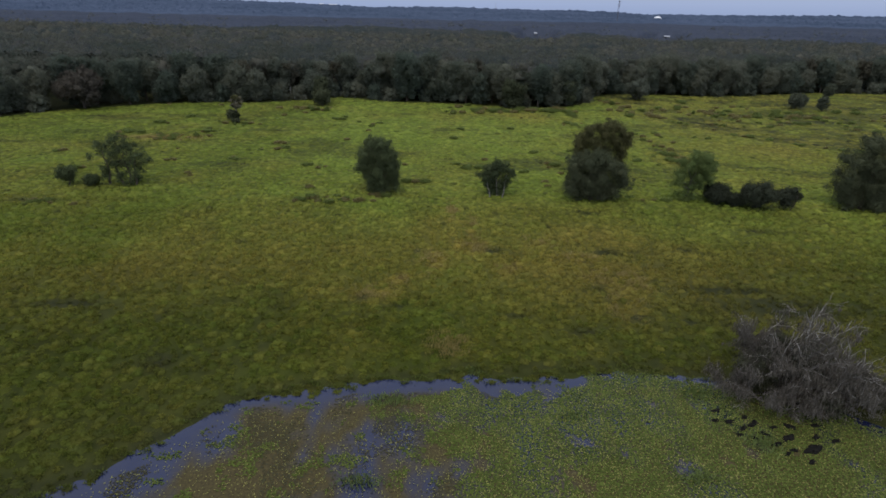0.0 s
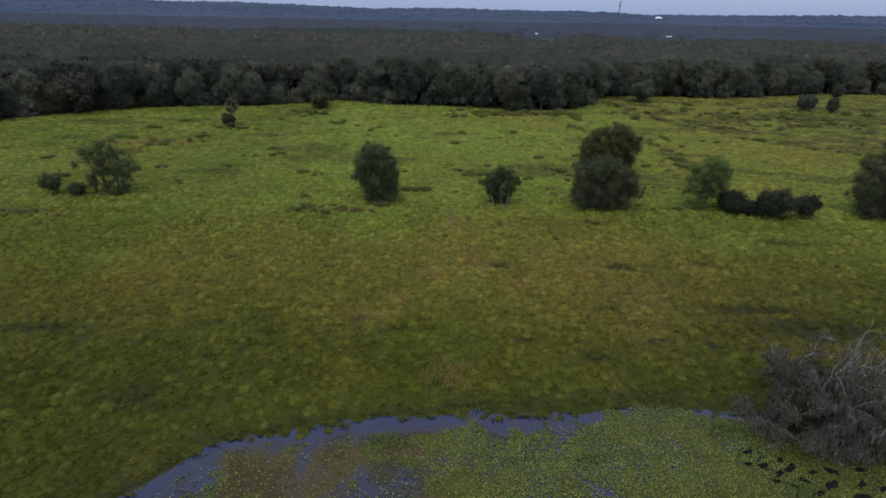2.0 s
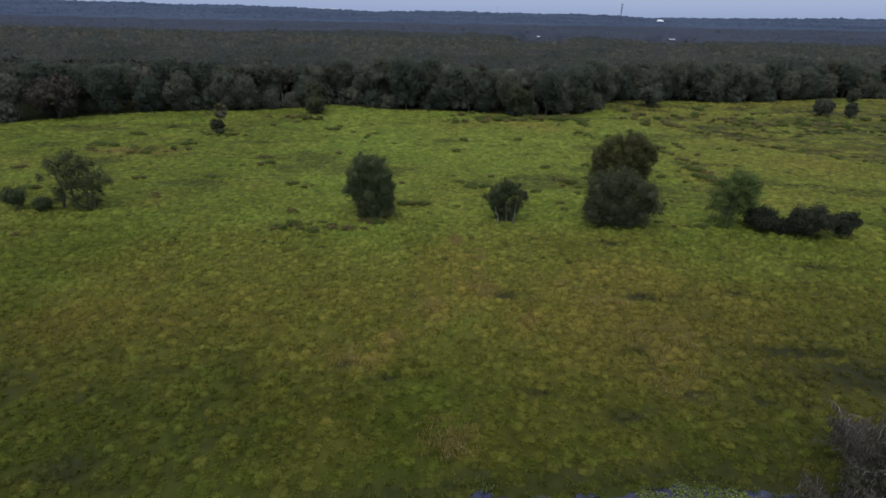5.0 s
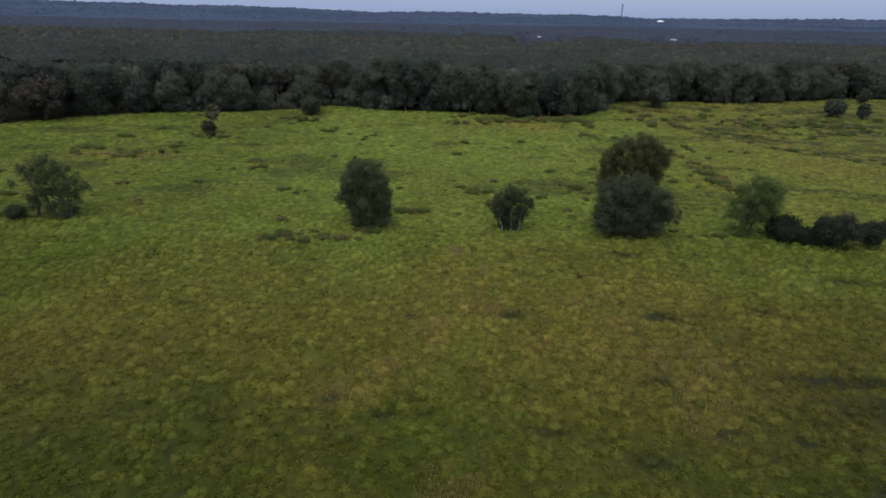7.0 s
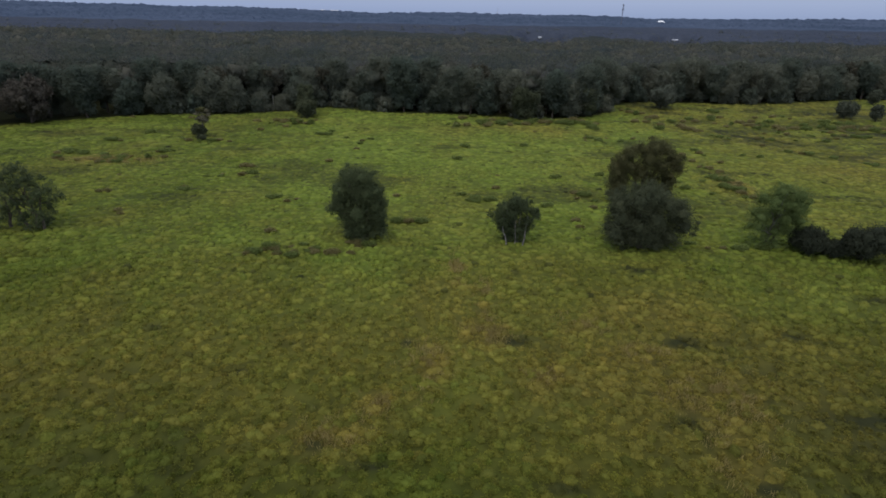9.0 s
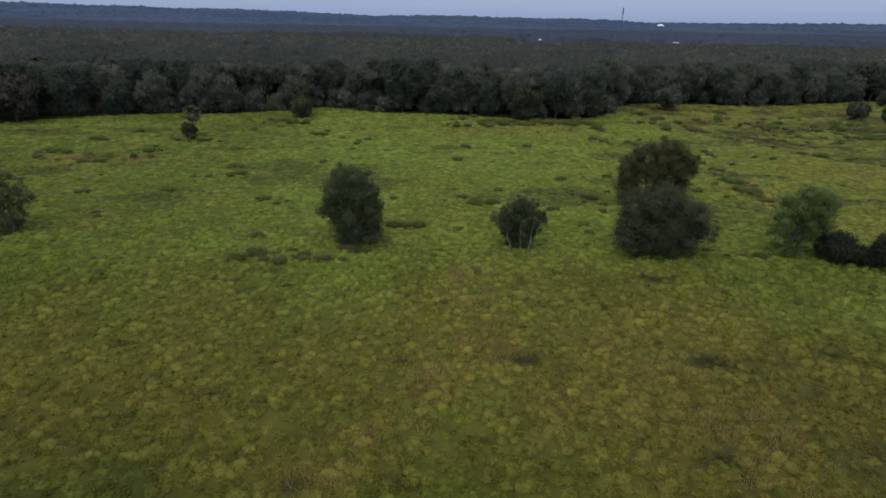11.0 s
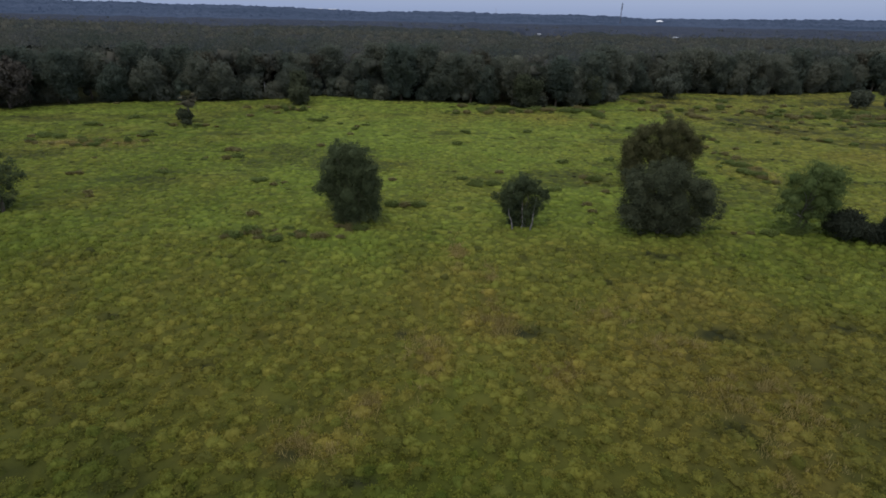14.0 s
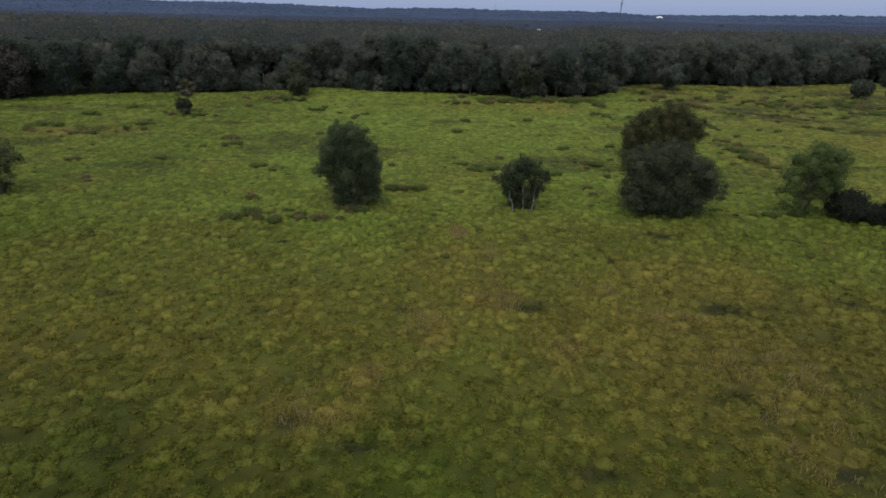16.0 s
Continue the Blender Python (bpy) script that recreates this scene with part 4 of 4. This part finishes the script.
# black peat lumps in the weed by the thicket
def peat_lumps():
    m, n, l, b = material("black_peat", 0.95, 0.05)
    grain = noise_node(n, l, 8.0, 5)
    r = ramp(n, [(0.3, (0.004, 0.004, 0.004)), (0.8, (0.022, 0.020, 0.017))])
    l.new(grain.outputs["Fac"], r.inputs["Fac"])
    l.new(r.outputs["Color"], b.inputs["Base Color"])
    rng = np.random.default_rng(61)
    for x, y, w in ((29.9, 35.0, 0.9), (31.4, 33.8, 1.3), (27.8, 36.6, 0.8), (26.6, 36.0, 0.6), (25.8, 36.8, 0.7), (28.6, 34.2, 0.6), (33.8, 34.8, 0.5), (24.6, 36.9, 0.5), (28.9, 33.2, 0.4), (27.0, 34.9, 0.4), (30.3, 32.4, 0.5), (29.3, 36.2, 0.5), (27.4, 37.4, 0.5), (25.2, 38.2, 0.6), (30.8, 36.4, 0.7), (32.4, 35.2, 0.6), (26.0, 35.2, 0.5), (33.2, 36.6, 0.6), (28.2, 35.4, 0.7), (29.6, 33.6, 0.5)):
        bm = bmesh.new()
        bmesh.ops.create_icosphere(bm, subdivisions=3, radius=1.0)
        off = rng.uniform(0, 50)
        for v in bm.verts:
            k = 0.75 + 0.6 * noise.noise(v.co * 1.6 + Vector((off, 0, 0)))
            v.co = Vector((v.co.x * w * 0.95 * k, v.co.y * w * 0.42 * k, v.co.z * 0.20 * k))
        me = bpy.data.meshes.new("peat_lump")
        bm.to_mesh(me)
        bm.free()
        ob = part("peat_lump", me, m)
        tagged(ob, "wet black lump of peat among floating weed", "peat", "peat lumps")
        ob.matrix_basis = pose(x, y, WATER + 0.05, 0, 0, rng.uniform(-40, 40))


peat_lumps()


# ---- low scrub and dry weeds ----
def low_scrub():
    rng = np.random.default_rng(66)
    kinds = []
    for k, (h, w, mat_, words) in enumerate(((0.9, 3.4, scrub_leaf, "low dark green scrub clump in the pasture"), (1.4, 1.8, scrub_leaf, "small upright dark green scrub clump in the pasture"), (0.8, 3.2, weed_leaf, "low brownish scrub clump in the pasture"))):
        kinds.append(tagged(tree("low_scrub", 300 + k, h, w, 0.05, mat_, bark, words, "scrub", lobe_count=34, lobe=0.44, leaf=0.10, density=14, trunks=1, limbs=2, trunk_r=0.03, squash=0.6, fill=0.0), group="scrub"))
    spots = []
    for cx, cy, rx, ry, count in ((-21, 93.4, 7, 1.2, 22), (4.3, 117.7, 3.5, 0.8, 6), (-6.6, 105.4, 2.2, 0.6, 4), (-29.3, 116.4, 2.4, 0.8, 4), (-45.1, 130.4, 3, 1, 4), (-42.7, 137.3, 2, 0.6, 3), (-34.2, 173.2, 3, 1, 4), (-50.3, 120.4, 2, 1, 3),
                                  (-76, 141.5, 9, 3.0, 22), (-91.2, 147.3, 4, 2, 5), (-87, 160.4, 2.5, 1, 3), (-92.8, 124.7, 2, 0.6, 2), (-79.3, 110.5, 2.4, 0.6, 3), (-66, 161, 3, 1.2, 4), (-69, 150.2, 3, 1, 2), (-62.6, 117.6, 1.5, 0.5, 2), (-54.6, 107.3, 1.6, 0.5, 2), (-70.8, 89.1, 4, 1, 6), (-83.5, 170.7, 2, 0.8, 2), (-53, 191.5, 8, 2.5, 8), (57.4, 133, 1.5, 6, 6), (40, 174, 5, 4, 5), (25.1, 121.2, 4, 3, 6), (52.4, 126.8, 5, 3, 9), (60.7, 157.6, 12, 6, 8), (-13, 96.0, 4, 0.8, 6), (-50, 187, 10, 5, 9), (15, 196, 16, 6, 30), (36, 200, 7, 4, 16), (-62, 163, 5, 2, 4), (40.5, 98, 4, 1, 5),
                                  (110, 200, 55, 18, 90), (150, 185, 60, 12, 44)):
        for k in range(count):
            spots.append((cx + rng.normal() * rx * 0.7, cy + rng.normal() * ry * 0.7))
    for ys, xs, many, loose in ((TRAIL_Y, TRAIL_X, 34, 1.6), (TRACK_Y, TRACK_X, 26, 1.8)):
        for along in rng.uniform(ys[0], ys[-2], many):
            spots.append((float(np.interp(along, ys, xs)) + rng.normal() * loose, along))
    for k in range(40):
        y = rng.uniform(100, 195)
        spots.append((rng.uniform(-0.72, 0.3) * y, y))
    used, far_v, far_f = set(), {scrub_leaf: [], weed_leaf: []}, {scrub_leaf: [], weed_leaf: []}
    spots = sorted((spot for spot in spots if spot[1] < float(forest_edge(spot[0])) - 1), key=lambda spot: spot[1])
    for rank, (x, y) in enumerate(spots):
        pick = int(rng.choice(3, p=(0.28, 0.0, 0.72) if y < 97 else (0.55, 0.025, 0.425)))
        m = pose(x, y, float(land(x, y)) - 0.03, 0, 0, rng.uniform(-25, 25)) @ Matrix.Scale(rng.uniform(0.6, 1.45), 4)
        if rank > 285:
            # the farthest clumps run together into rough cover
            me = [o for o in kinds[pick].children if o.name.startswith("crown")][0].data
            co = np.empty(3 * len(me.vertices), np.float32)
            me.vertices.foreach_get("co", co)
            turn = np.array(m)
            mat_ = me.materials[0]
            base = sum(len(v) for v in far_v[mat_])
            far_v[mat_].append(co.reshape(-1, 3) @ turn[:3, :3].T + turn[:3, 3])
            far_f[mat_].append(np.arange(len(me.vertices)).reshape(-1, 4) + base)
        elif pick in used:
            copy_thing(kinds[pick], m)
        else:
            kinds[pick].matrix_basis = m
            used.add(pick)
    for mat_, words in ((scrub_leaf, "dark green rough cover at the back of the pasture"), (weed_leaf, "brownish rough cover at the back of the pasture")):
        tagged(part("rough_cover", mesh_of("rough_cover", np.concatenate(far_v[mat_]), np.concatenate(far_f[mat_]), smooth=True), mat_), words, "scrub", kind="stuff")


low_scrub()


def dry_weeds():
    rng = np.random.default_rng(67)
    for cx, cy, rx, ry in WEEDS:
        n = int(420 * rx * ry)
        x, y = cx + rng.normal(size=n) * rx * 0.6, cy + rng.normal(size=n) * ry * 0.6
        keep = fbm(x, y, 1.3, 2, 68) > 0.50
        x, y = x[keep], y[keep]
        n = len(x)
        z, tall, q = land(x, y), rng.uniform(0.22, 0.52, n), rng.uniform(0, 6.28, n)
        lean = rng.uniform(0.05, 0.34, n)
        root = np.stack([x, y, z - 0.05], 1)
        tip = np.stack([x + np.cos(q) * lean, y + np.sin(q) * lean, z + tall], 1)
        side = np.stack([-np.sin(q), np.cos(q), 0 * q], 1) * rng.uniform(0.012, 0.030, n)[:, None]
        mid = root * 0.35 + tip * 0.65
        v = np.stack([root, mid - side, tip, mid + side], 1).reshape(-1, 3)
        v[:, 0] -= cx
        v[:, 1] -= cy
        ob = part("dry_weeds", mesh_of("dry_weeds", v, np.arange(4 * n).reshape(n, 4)), straw)
        tagged(ob, "patch of dry tan weed stems among green grass", "dry weeds", "dry weed patches")
        ob.matrix_basis = pose(cx, cy, 0)


dry_weeds()


# ---- woods ----
def build_woods_edge():
    rng = np.random.default_rng(90)
    kinds = [tree("woodland_tree", 101, 16, 11, 0.4, wood_leaf, bark, "tall dark broadleaf tree at the edge of the woods", lobe_count=24, lobe=2.5, leaf=0.27, density=6.4, limbs=3, trunk_r=0.3, fill=0.55, heart=0.25),
             tree("woodland_tree", 102, 17, 9, 1.0, wood_leaf, bark, "tall narrow dark tree at the edge of the woods", lobe_count=24, lobe=2.3, leaf=0.27, density=6.4, limbs=3, trunk_r=0.28, fill=0.55, heart=0.25),
             tree("woodland_tree", 103, 12.5, 11, 0.0, wood_leaf, bark, "broad dark evergreen tree at the edge of the woods", lobe_count=24, lobe=2.5, leaf=0.27, density=6.4, limbs=3, trunk_r=0.3, fill=0.55, heart=0.25),
             tree("woodland_tree", 104, 15, 7.5, 3.5, rust_leaf, pale_bark, "thin-crowned browning tree at the edge of the woods", lobe_count=16, lobe=1.8, leaf=0.5, density=2.0, limbs=4, trunk_r=0.22),
             tree("woodland_tree", 105, 7, 8.5, -1.2, wood_leaf, bark, "low bushy dark tree at the edge of the woods", lobe_count=16, lobe=2.0, leaf=0.27, density=6.4, limbs=2, trunk_r=0.18, fill=0.55, heart=0.25)]
    for k in kinds:
        tagged(k, group="woods edge")
    used = set()
    x = -205.0
    while x < 330:
        for row in range(2):
            px = x + rng.uniform(-2, 2)
            py = float(forest_edge(px)) + 4.0 + row * 7 + rng.uniform(-1.5, 2.5)
            pick = int(rng.choice(5, p=(0.16, 0.08, 0.33, 0.03, 0.40) if row == 0 else (0.42, 0.36, 0.14, 0.06, 0.02)))
            if abs(px + 124.5) < 7 and row == 0:
                continue
            m = pose(px, py, float(land(px, py)) - 0.1, 0, 0, rng.uniform(0, 360)) @ Matrix.Scale(rng.uniform(0.82, 1.12), 4)
            if pick in used:
                copy_thing(kinds[pick], m)
            else:
                kinds[pick].matrix_basis = m
                used.add(pick)
        x += rng.uniform(4.4, 6.4)
    grey = tree("pale_grey_tree", 110, 13.5, 17, 1.0, grey_leaf, bark, "broad pale grey moss-hung tree at the woods' edge", lobe_count=40, lobe=2.4, leaf=0.26, density=6.0, limbs=5, trunk_r=0.4)
    stand(grey, -124.5, 183.0)


build_woods_edge()


def canopy_height(x, y):
    """The level of the treetops; lower round the far clearings."""
    low = 0.0
    for cx, cy in ((338.0, 900.0), (132.0, 900.0)):
        along = np.asarray(y) / cy
        low = low + step(34, 14, np.abs(np.asarray(x) - cx * along)) * step(0.55, 0.62, along) * step(1.02, 0.99, along)
    tall = 15.5 + 3.5 * (fbm(x, y, 60, 3, 61) - 0.5) + 6 * (fbm(x, y, 400, 2, 62) - 0.5)
    return tall * (1 - 0.8 * np.clip(low, 0, 1))


def build_woods():
    rng = np.random.default_rng(91)
    bands = (("near_woods", 180, 300, 32.0, 130, 0.34, 4.2, hazed_wood_leaf, "dark mixed woodland at the back of the pasture"), ("woods", 300, 500, 42.0, 44, 0.44, 4.4, hazed_wood_leaf, "dark mixed woodland behind the pasture"), ("distant_woods", 500, 1300, 230.0, 2, 0.7, 8.2, hazed_far_leaf, "hazy dark woodland stretching to the hills"))
    for name, y0, y1, room, sprays, leaf, r, mat_, words in bands:
        count = int((y1 - y0) * (1.9 * (y1 + y0) / 2 + 120) / room)
        y = np.sqrt(rng.uniform(y0 ** 2, y1 ** 2, count))
        x = rng.uniform(-1, 1, count) * (0.90 * y + 40)
        keep = y > forest_edge(x) + 11
        x, y = x[keep], y[keep]
        n = len(x)
        h = canopy_height(x, y) * rng.uniform(0.80, 1.12, n)
        rr = r * rng.uniform(0.7, 1.3, n)
        d = rng.normal(size=(n, sprays, 3))
        d[:, :, 2] = np.abs(d[:, :, 2]) * 1.1 - 0.35
        d /= np.linalg.norm(d, axis=2, keepdims=True)
        lump = 1 + 0.28 * np.sin(d[:, :, 0] * 6 + x[:, None]) * np.sin(d[:, :, 1] * 6 + y[:, None]) + 0.12 * rng.normal(size=(n, sprays))
        c = np.stack([x, y, h - rr * 1.0], 1)[:, None, :] + d * (rr[:, None] * lump)[:, :, None] * np.array([1, 1, 1.15])
        v, f = cards(rng, c.reshape(-1, 3), leaf * rng.uniform(0.7, 1.3, n * sprays), d.reshape(-1, 3), loose=1.0)
        some, sizes = [], []
        for k in range(1):
            some.append(np.stack([x + rr * rng.uniform(-0.65, 0.65, n), y + rr * rng.uniform(-0.65, 0.65, n), h - rr * rng.uniform(0.85, 1.2, n)], 1)), sizes.append(rr * rng.uniform(0.5, 0.7, n) * (0.75 if name == "near_woods" else 1.0))
        lv, lf = lumps(rng, np.concatenate(some), np.concatenate(sizes), 0.5)
        v, f = np.concatenate([v, lv]), np.concatenate([f, lf + len(v)])
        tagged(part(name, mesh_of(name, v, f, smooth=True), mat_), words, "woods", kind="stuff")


build_woods()


def build_far_canopy():
    """The unbroken treetops, a bumpy sheet that grows coarser with distance, up to the hills."""
    m, n, l, b = material("hazed_far_treetops", 1.0, 0.0)
    a, c = noise_node(n, l, 0.05, 5), noise_node(n, l, 0.008, 3)
    # Blue is lifted in these greens to paint in a little distance haze.
    r = ramp(n, [(0.36, (0.028, 0.036, 0.036)), (0.52, (0.040, 0.045, 0.043)), (0.66, (0.058, 0.055, 0.051))])
    l.new(math_node(n, l, "ADD", math_node(n, l, "MULTIPLY", a.outputs["Fac"], 0.65), math_node(n, l, "MULTIPLY", c.outputs["Fac"], 0.35)), r.inputs["Fac"])
    l.new(r.outputs["Color"], b.inputs["Base Color"])
    ys = 225 * 1.0105 ** np.arange(0, 296)
    us = np.linspace(-1, 1, 420)
    U, Y = np.meshgrid(us, ys)
    X = U * (Y * 1.0 + 60)
    x, y = X.ravel(), Y.ravel()
    size = np.clip(y / 60, 6, 40)
    bump = value_noise(x / size, y / size, 71) + 0.6 * value_noise(x / size * 2.1, y / size * 2.1, 72)
    z = canopy_height(x, y) - 3.4 + np.random.default_rng(92).normal(size=x.size) * 0.55 * step(8, 26, y - forest_edge(x)) * step(1300, 700, y) + np.random.default_rng(93).normal(size=x.size) * 3.2 * step(1400, 2200, y) + bump * (2.1 + 9.0 * step(1500, 4000, y)) + step(1100, 1500, y) * 2.0
    inside = step(8, 26, y - forest_edge(x))
    z = z * inside - 1.0 * (1 - inside)
    # wooded hills rising behind the plain
    skyline = np.interp(x / np.maximum(y, 1), [-0.85, -0.6, -0.45, -0.3, -0.2, 0.05, 0.2, 0.27, 0.34, 0.5, 0.65, 0.8], [86, 82, 72, 68, 62, 58, 60, 50, 38, 52, 56, 62])
    z = z + step(2300, 4300, y) * (skyline - 20 + 34 * (fbm(x, y, 520, 4, 73) - 0.5)) + step(1500, 2300, y) * 5 * fbm(x, y, 500, 2, 74)
    nx, ny = len(us), len(ys)
    i = (np.arange(ny - 1)[:, None] * nx + np.arange(nx - 1)[None, :]).ravel()
    i = i[inside[i] > 0]
    v = np.stack([x, y, z], 1)

    def sheet(name, cells):
        f = np.stack([cells, cells + 1, cells + nx + 1, cells + nx], 1)
        used, inverse = np.unique(f, return_inverse=True)
        return mesh_of(name, v[used], inverse.reshape(f.shape))

    tagged(part("far_woods", sheet("far_woods", i[y[i] + 260 * (fbm(x[i], y[i], 130, 3, 75) - 0.5) < 600]), m), "unbroken dark treetops running towards wooded hills", "far woods", kind="stuff")
    # The same treetops in bluer tones, with distance haze painted into them.
    dm, dn, dl, db = material("hazed_distant_treetops", 1.0, 0.0)
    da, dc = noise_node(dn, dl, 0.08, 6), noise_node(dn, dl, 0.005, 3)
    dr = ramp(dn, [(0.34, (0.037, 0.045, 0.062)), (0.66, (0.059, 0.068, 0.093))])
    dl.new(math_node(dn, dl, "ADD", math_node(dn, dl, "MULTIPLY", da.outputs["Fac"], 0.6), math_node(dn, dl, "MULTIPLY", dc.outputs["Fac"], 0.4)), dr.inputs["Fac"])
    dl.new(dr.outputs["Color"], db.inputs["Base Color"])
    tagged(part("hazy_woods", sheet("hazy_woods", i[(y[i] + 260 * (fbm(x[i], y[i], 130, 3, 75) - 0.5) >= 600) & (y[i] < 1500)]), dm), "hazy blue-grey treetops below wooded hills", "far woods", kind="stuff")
    # The hills' blue-grey is atmospheric haze put into the base colour.
    hm, hn, hl, hb = material("hazed_hills", 1.0, 0.0)
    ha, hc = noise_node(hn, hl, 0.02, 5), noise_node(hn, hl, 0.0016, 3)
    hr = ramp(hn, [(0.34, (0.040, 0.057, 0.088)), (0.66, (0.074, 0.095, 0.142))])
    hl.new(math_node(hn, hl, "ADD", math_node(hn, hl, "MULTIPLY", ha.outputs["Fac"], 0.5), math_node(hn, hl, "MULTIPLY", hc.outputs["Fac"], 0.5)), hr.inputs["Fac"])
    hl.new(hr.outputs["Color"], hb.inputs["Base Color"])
    tagged(part("backdrop", sheet("backdrop", i[(y[i] >= 1500) & (y[i] < 4700)]), hm), "wooded hills on the horizon with haze painted in blue-grey", "hills", kind="structure")


build_far_canopy()


# ---- far things ----
def plain_material(name, colour, roughness=0.6, vary=0.25, scale=0.5):
    m, n, l, b = material(name, roughness, 0.3)
    grain = noise_node(n, l, scale, 4)
    r = ramp(n, [(0.3, tuple(c * (1 - vary) for c in colour)), (0.7, tuple(min(c * (1 + vary), 1) for c in colour))])
    l.new(grain.outputs["Fac"], r.inputs["Fac"])
    l.new(r.outputs["Color"], b.inputs["Base Color"])
    return m


def box(cx, cy, cz, sx, sy, sz):
    v = np.array([(x, y, z) for x in (-0.5, 0.5) for y in (-0.5, 0.5) for z in (-0.5, 0.5)]) * (sx, sy, sz) + (cx, cy, cz)
    return v, np.array([(0, 1, 3, 2), (4, 6, 7, 5), (0, 4, 5, 1), (2, 3, 7, 6), (0, 2, 6, 4), (1, 5, 7, 3)])


def joined(name, pieces):
    vs, fs, base = [], [], 0
    for v, f in pieces:
        vs.append(v), fs.append(f + base)
        base += len(v)
    return mesh_of(name, np.concatenate(vs), np.concatenate(fs))


def radio_mast(x, y, height, width):
    steel = plain_material("mast_steel", (0.09, 0.09, 0.10), 0.5, 0.2, 0.1)
    root = tagged(new("radio_mast"), "tall thin grey lattice mast rising above the treetops", "radio mast")
    feet = [np.array([math.cos(q), math.sin(q), 0]) * width for q in (0.3, 2.4, 4.5)]
    up = np.array([0, 0, 1.0])
    for f in feet:
        part("leg", limb_mesh("leg", [f, f + up * height], [0.25, 0.25], 6), steel, root)
    bays = 18
    for k in range(bays):
        a, b = height * k / bays, height * (k + 1) / bays
        pieces = []
        for i in range(3):
            p, q = feet[i], feet[(i + 1) % 3]
            pieces += [tube([p + up * a, q + up * b], [0.14, 0.14], 4), tube([p + up * b, q + up * b], [0.14, 0.14], 4)]
        part("brace", joined("brace", pieces), steel, root)
    for at, size in ((0.98, 1.9), (0.86, 1.7), (0.80, 1.5)):
        part("antenna_ring", joined("antenna_ring", [box(math.cos(q) * (width + 0.6), math.sin(q) * (width + 0.6), height * at, 0.5, 0.5, size * 1.6) for q in np.linspace(0, 6.28, 7)[:6]]), steel, root)
    root.matrix_basis = pose(x, y, 0)


radio_mast(513.0, 1800.0, 78.0, 1.6)


def arena(x, y, z):
    white, grey = plain_material("white_roof", (0.82, 0.83, 0.85), 0.4, 0.05, 0.05), plain_material("concrete", (0.35, 0.36, 0.38), 0.8, 0.15, 0.1)
    root = tagged(new("domed_building"), "large building with a white domed roof among far woods", "building")
    v, f = [], []
    rings, sides = 7, 28
    for k in range(rings):
        a = math.pi / 2 * k / (rings - 1) * 0.97
        for s in range(sides):
            q = 2 * math.pi * s / sides
            v.append((21 * math.cos(a) * math.cos(q), 18 * math.cos(a) * math.sin(q), 11 + 16 * math.sin(a)))
        if k:
            o = (k - 1) * sides
            f += [(o + s, o + (s + 1) % sides, o + sides + (s + 1) % sides, o + sides + s) for s in range(sides)]
    part("dome", mesh_of("dome", np.array(v), np.array(f), smooth=True), white, root, "smooth white dome")
    part("wall", joined("wall", [box(0, 0, -3, 50, 40, 26)]), grey, root)
    part("wing", joined("wing", [box(-34, 0, 0, 22, 30, 18)]), white, root)
    root.matrix_basis = pose(x, y, z)


arena(1062.0, 3000.0, 12.0)


def far_house(x, y, z, w, d, h, label):
    wall, roof, glass = plain_material("painted_wall", (0.26, 0.26, 0.26), 0.7, 0.08, 0.4), plain_material("metal_roof", (0.42, 0.44, 0.48), 0.45, 0.06, 0.3), plain_material("window_glass", (0.03, 0.035, 0.045), 0.1, 0.1, 1.0)
    root = tagged(new("house"), label, "house", "far houses")
    part("wall", joined("wall", [box(0, 0, h * 0.3, w, d, h * 0.6)]), wall, root)
    o = 0.5
    v = np.array([(-w / 2 - o, -d / 2 - o, h * 0.58), (w / 2 + o, -d / 2 - o, h * 0.58), (w / 2 + o, 0, h), (-w / 2 - o, 0, h), (-w / 2 - o, d / 2 + o, h * 0.58), (w / 2 + o, d / 2 + o, h * 0.58)])
    v = np.concatenate([v, v - (0, 0, 0.2)])
    f = np.array([(0, 1, 2, 3), (3, 2, 5, 4), (7, 6, 9, 8), (8, 9, 10, 11), (0, 6, 7, 1), (4, 5, 11, 10), (0, 3, 9, 6), (3, 4, 10, 9), (1, 7, 8, 2), (2, 8, 11, 5)])
    part("roof", mesh_of("roof", v, f), roof, root, "pale metal gable roof")
    for k in range(4):
        part("window", joined("window", [box(-w * 0.36 + k * w * 0.24, -d / 2 - 0.03, h * 0.32, w * 0.09, 0.1, h * 0.2)]), glass, root)
    root.matrix_basis = pose(x, y, z)


far_house(338.0, 900.0, 4.4, 8, 6, 2.4, "pale house roof showing through far treetops")
far_house(132.0, 900.0, 4.4, 4, 4, 3.0, "pale house roof showing through far treetops")
far_house(-985.0, 4350.0, 62.0, 34, 18, 16, "white building on the crest of a wooded hill")
far_house(-900.0, 4350.0, 60.0, 60, 20, 16, "long white building on the crest of a wooded hill")


def thin_mast(x, y, z):
    steel = plain_material("far_steel", (0.3, 0.3, 0.32), 0.5)
    root = tagged(new("radio_mast"), "very thin far mast on the hill crest", "radio mast")
    part("pole", limb_mesh("pole", [(0, 0, 0), (0, 0, 60)], [1.2, 0.7], 6), steel, root)
    root.matrix_basis = pose(x, y, z)


thin_mast(318.0, 4300.0, 50.0)
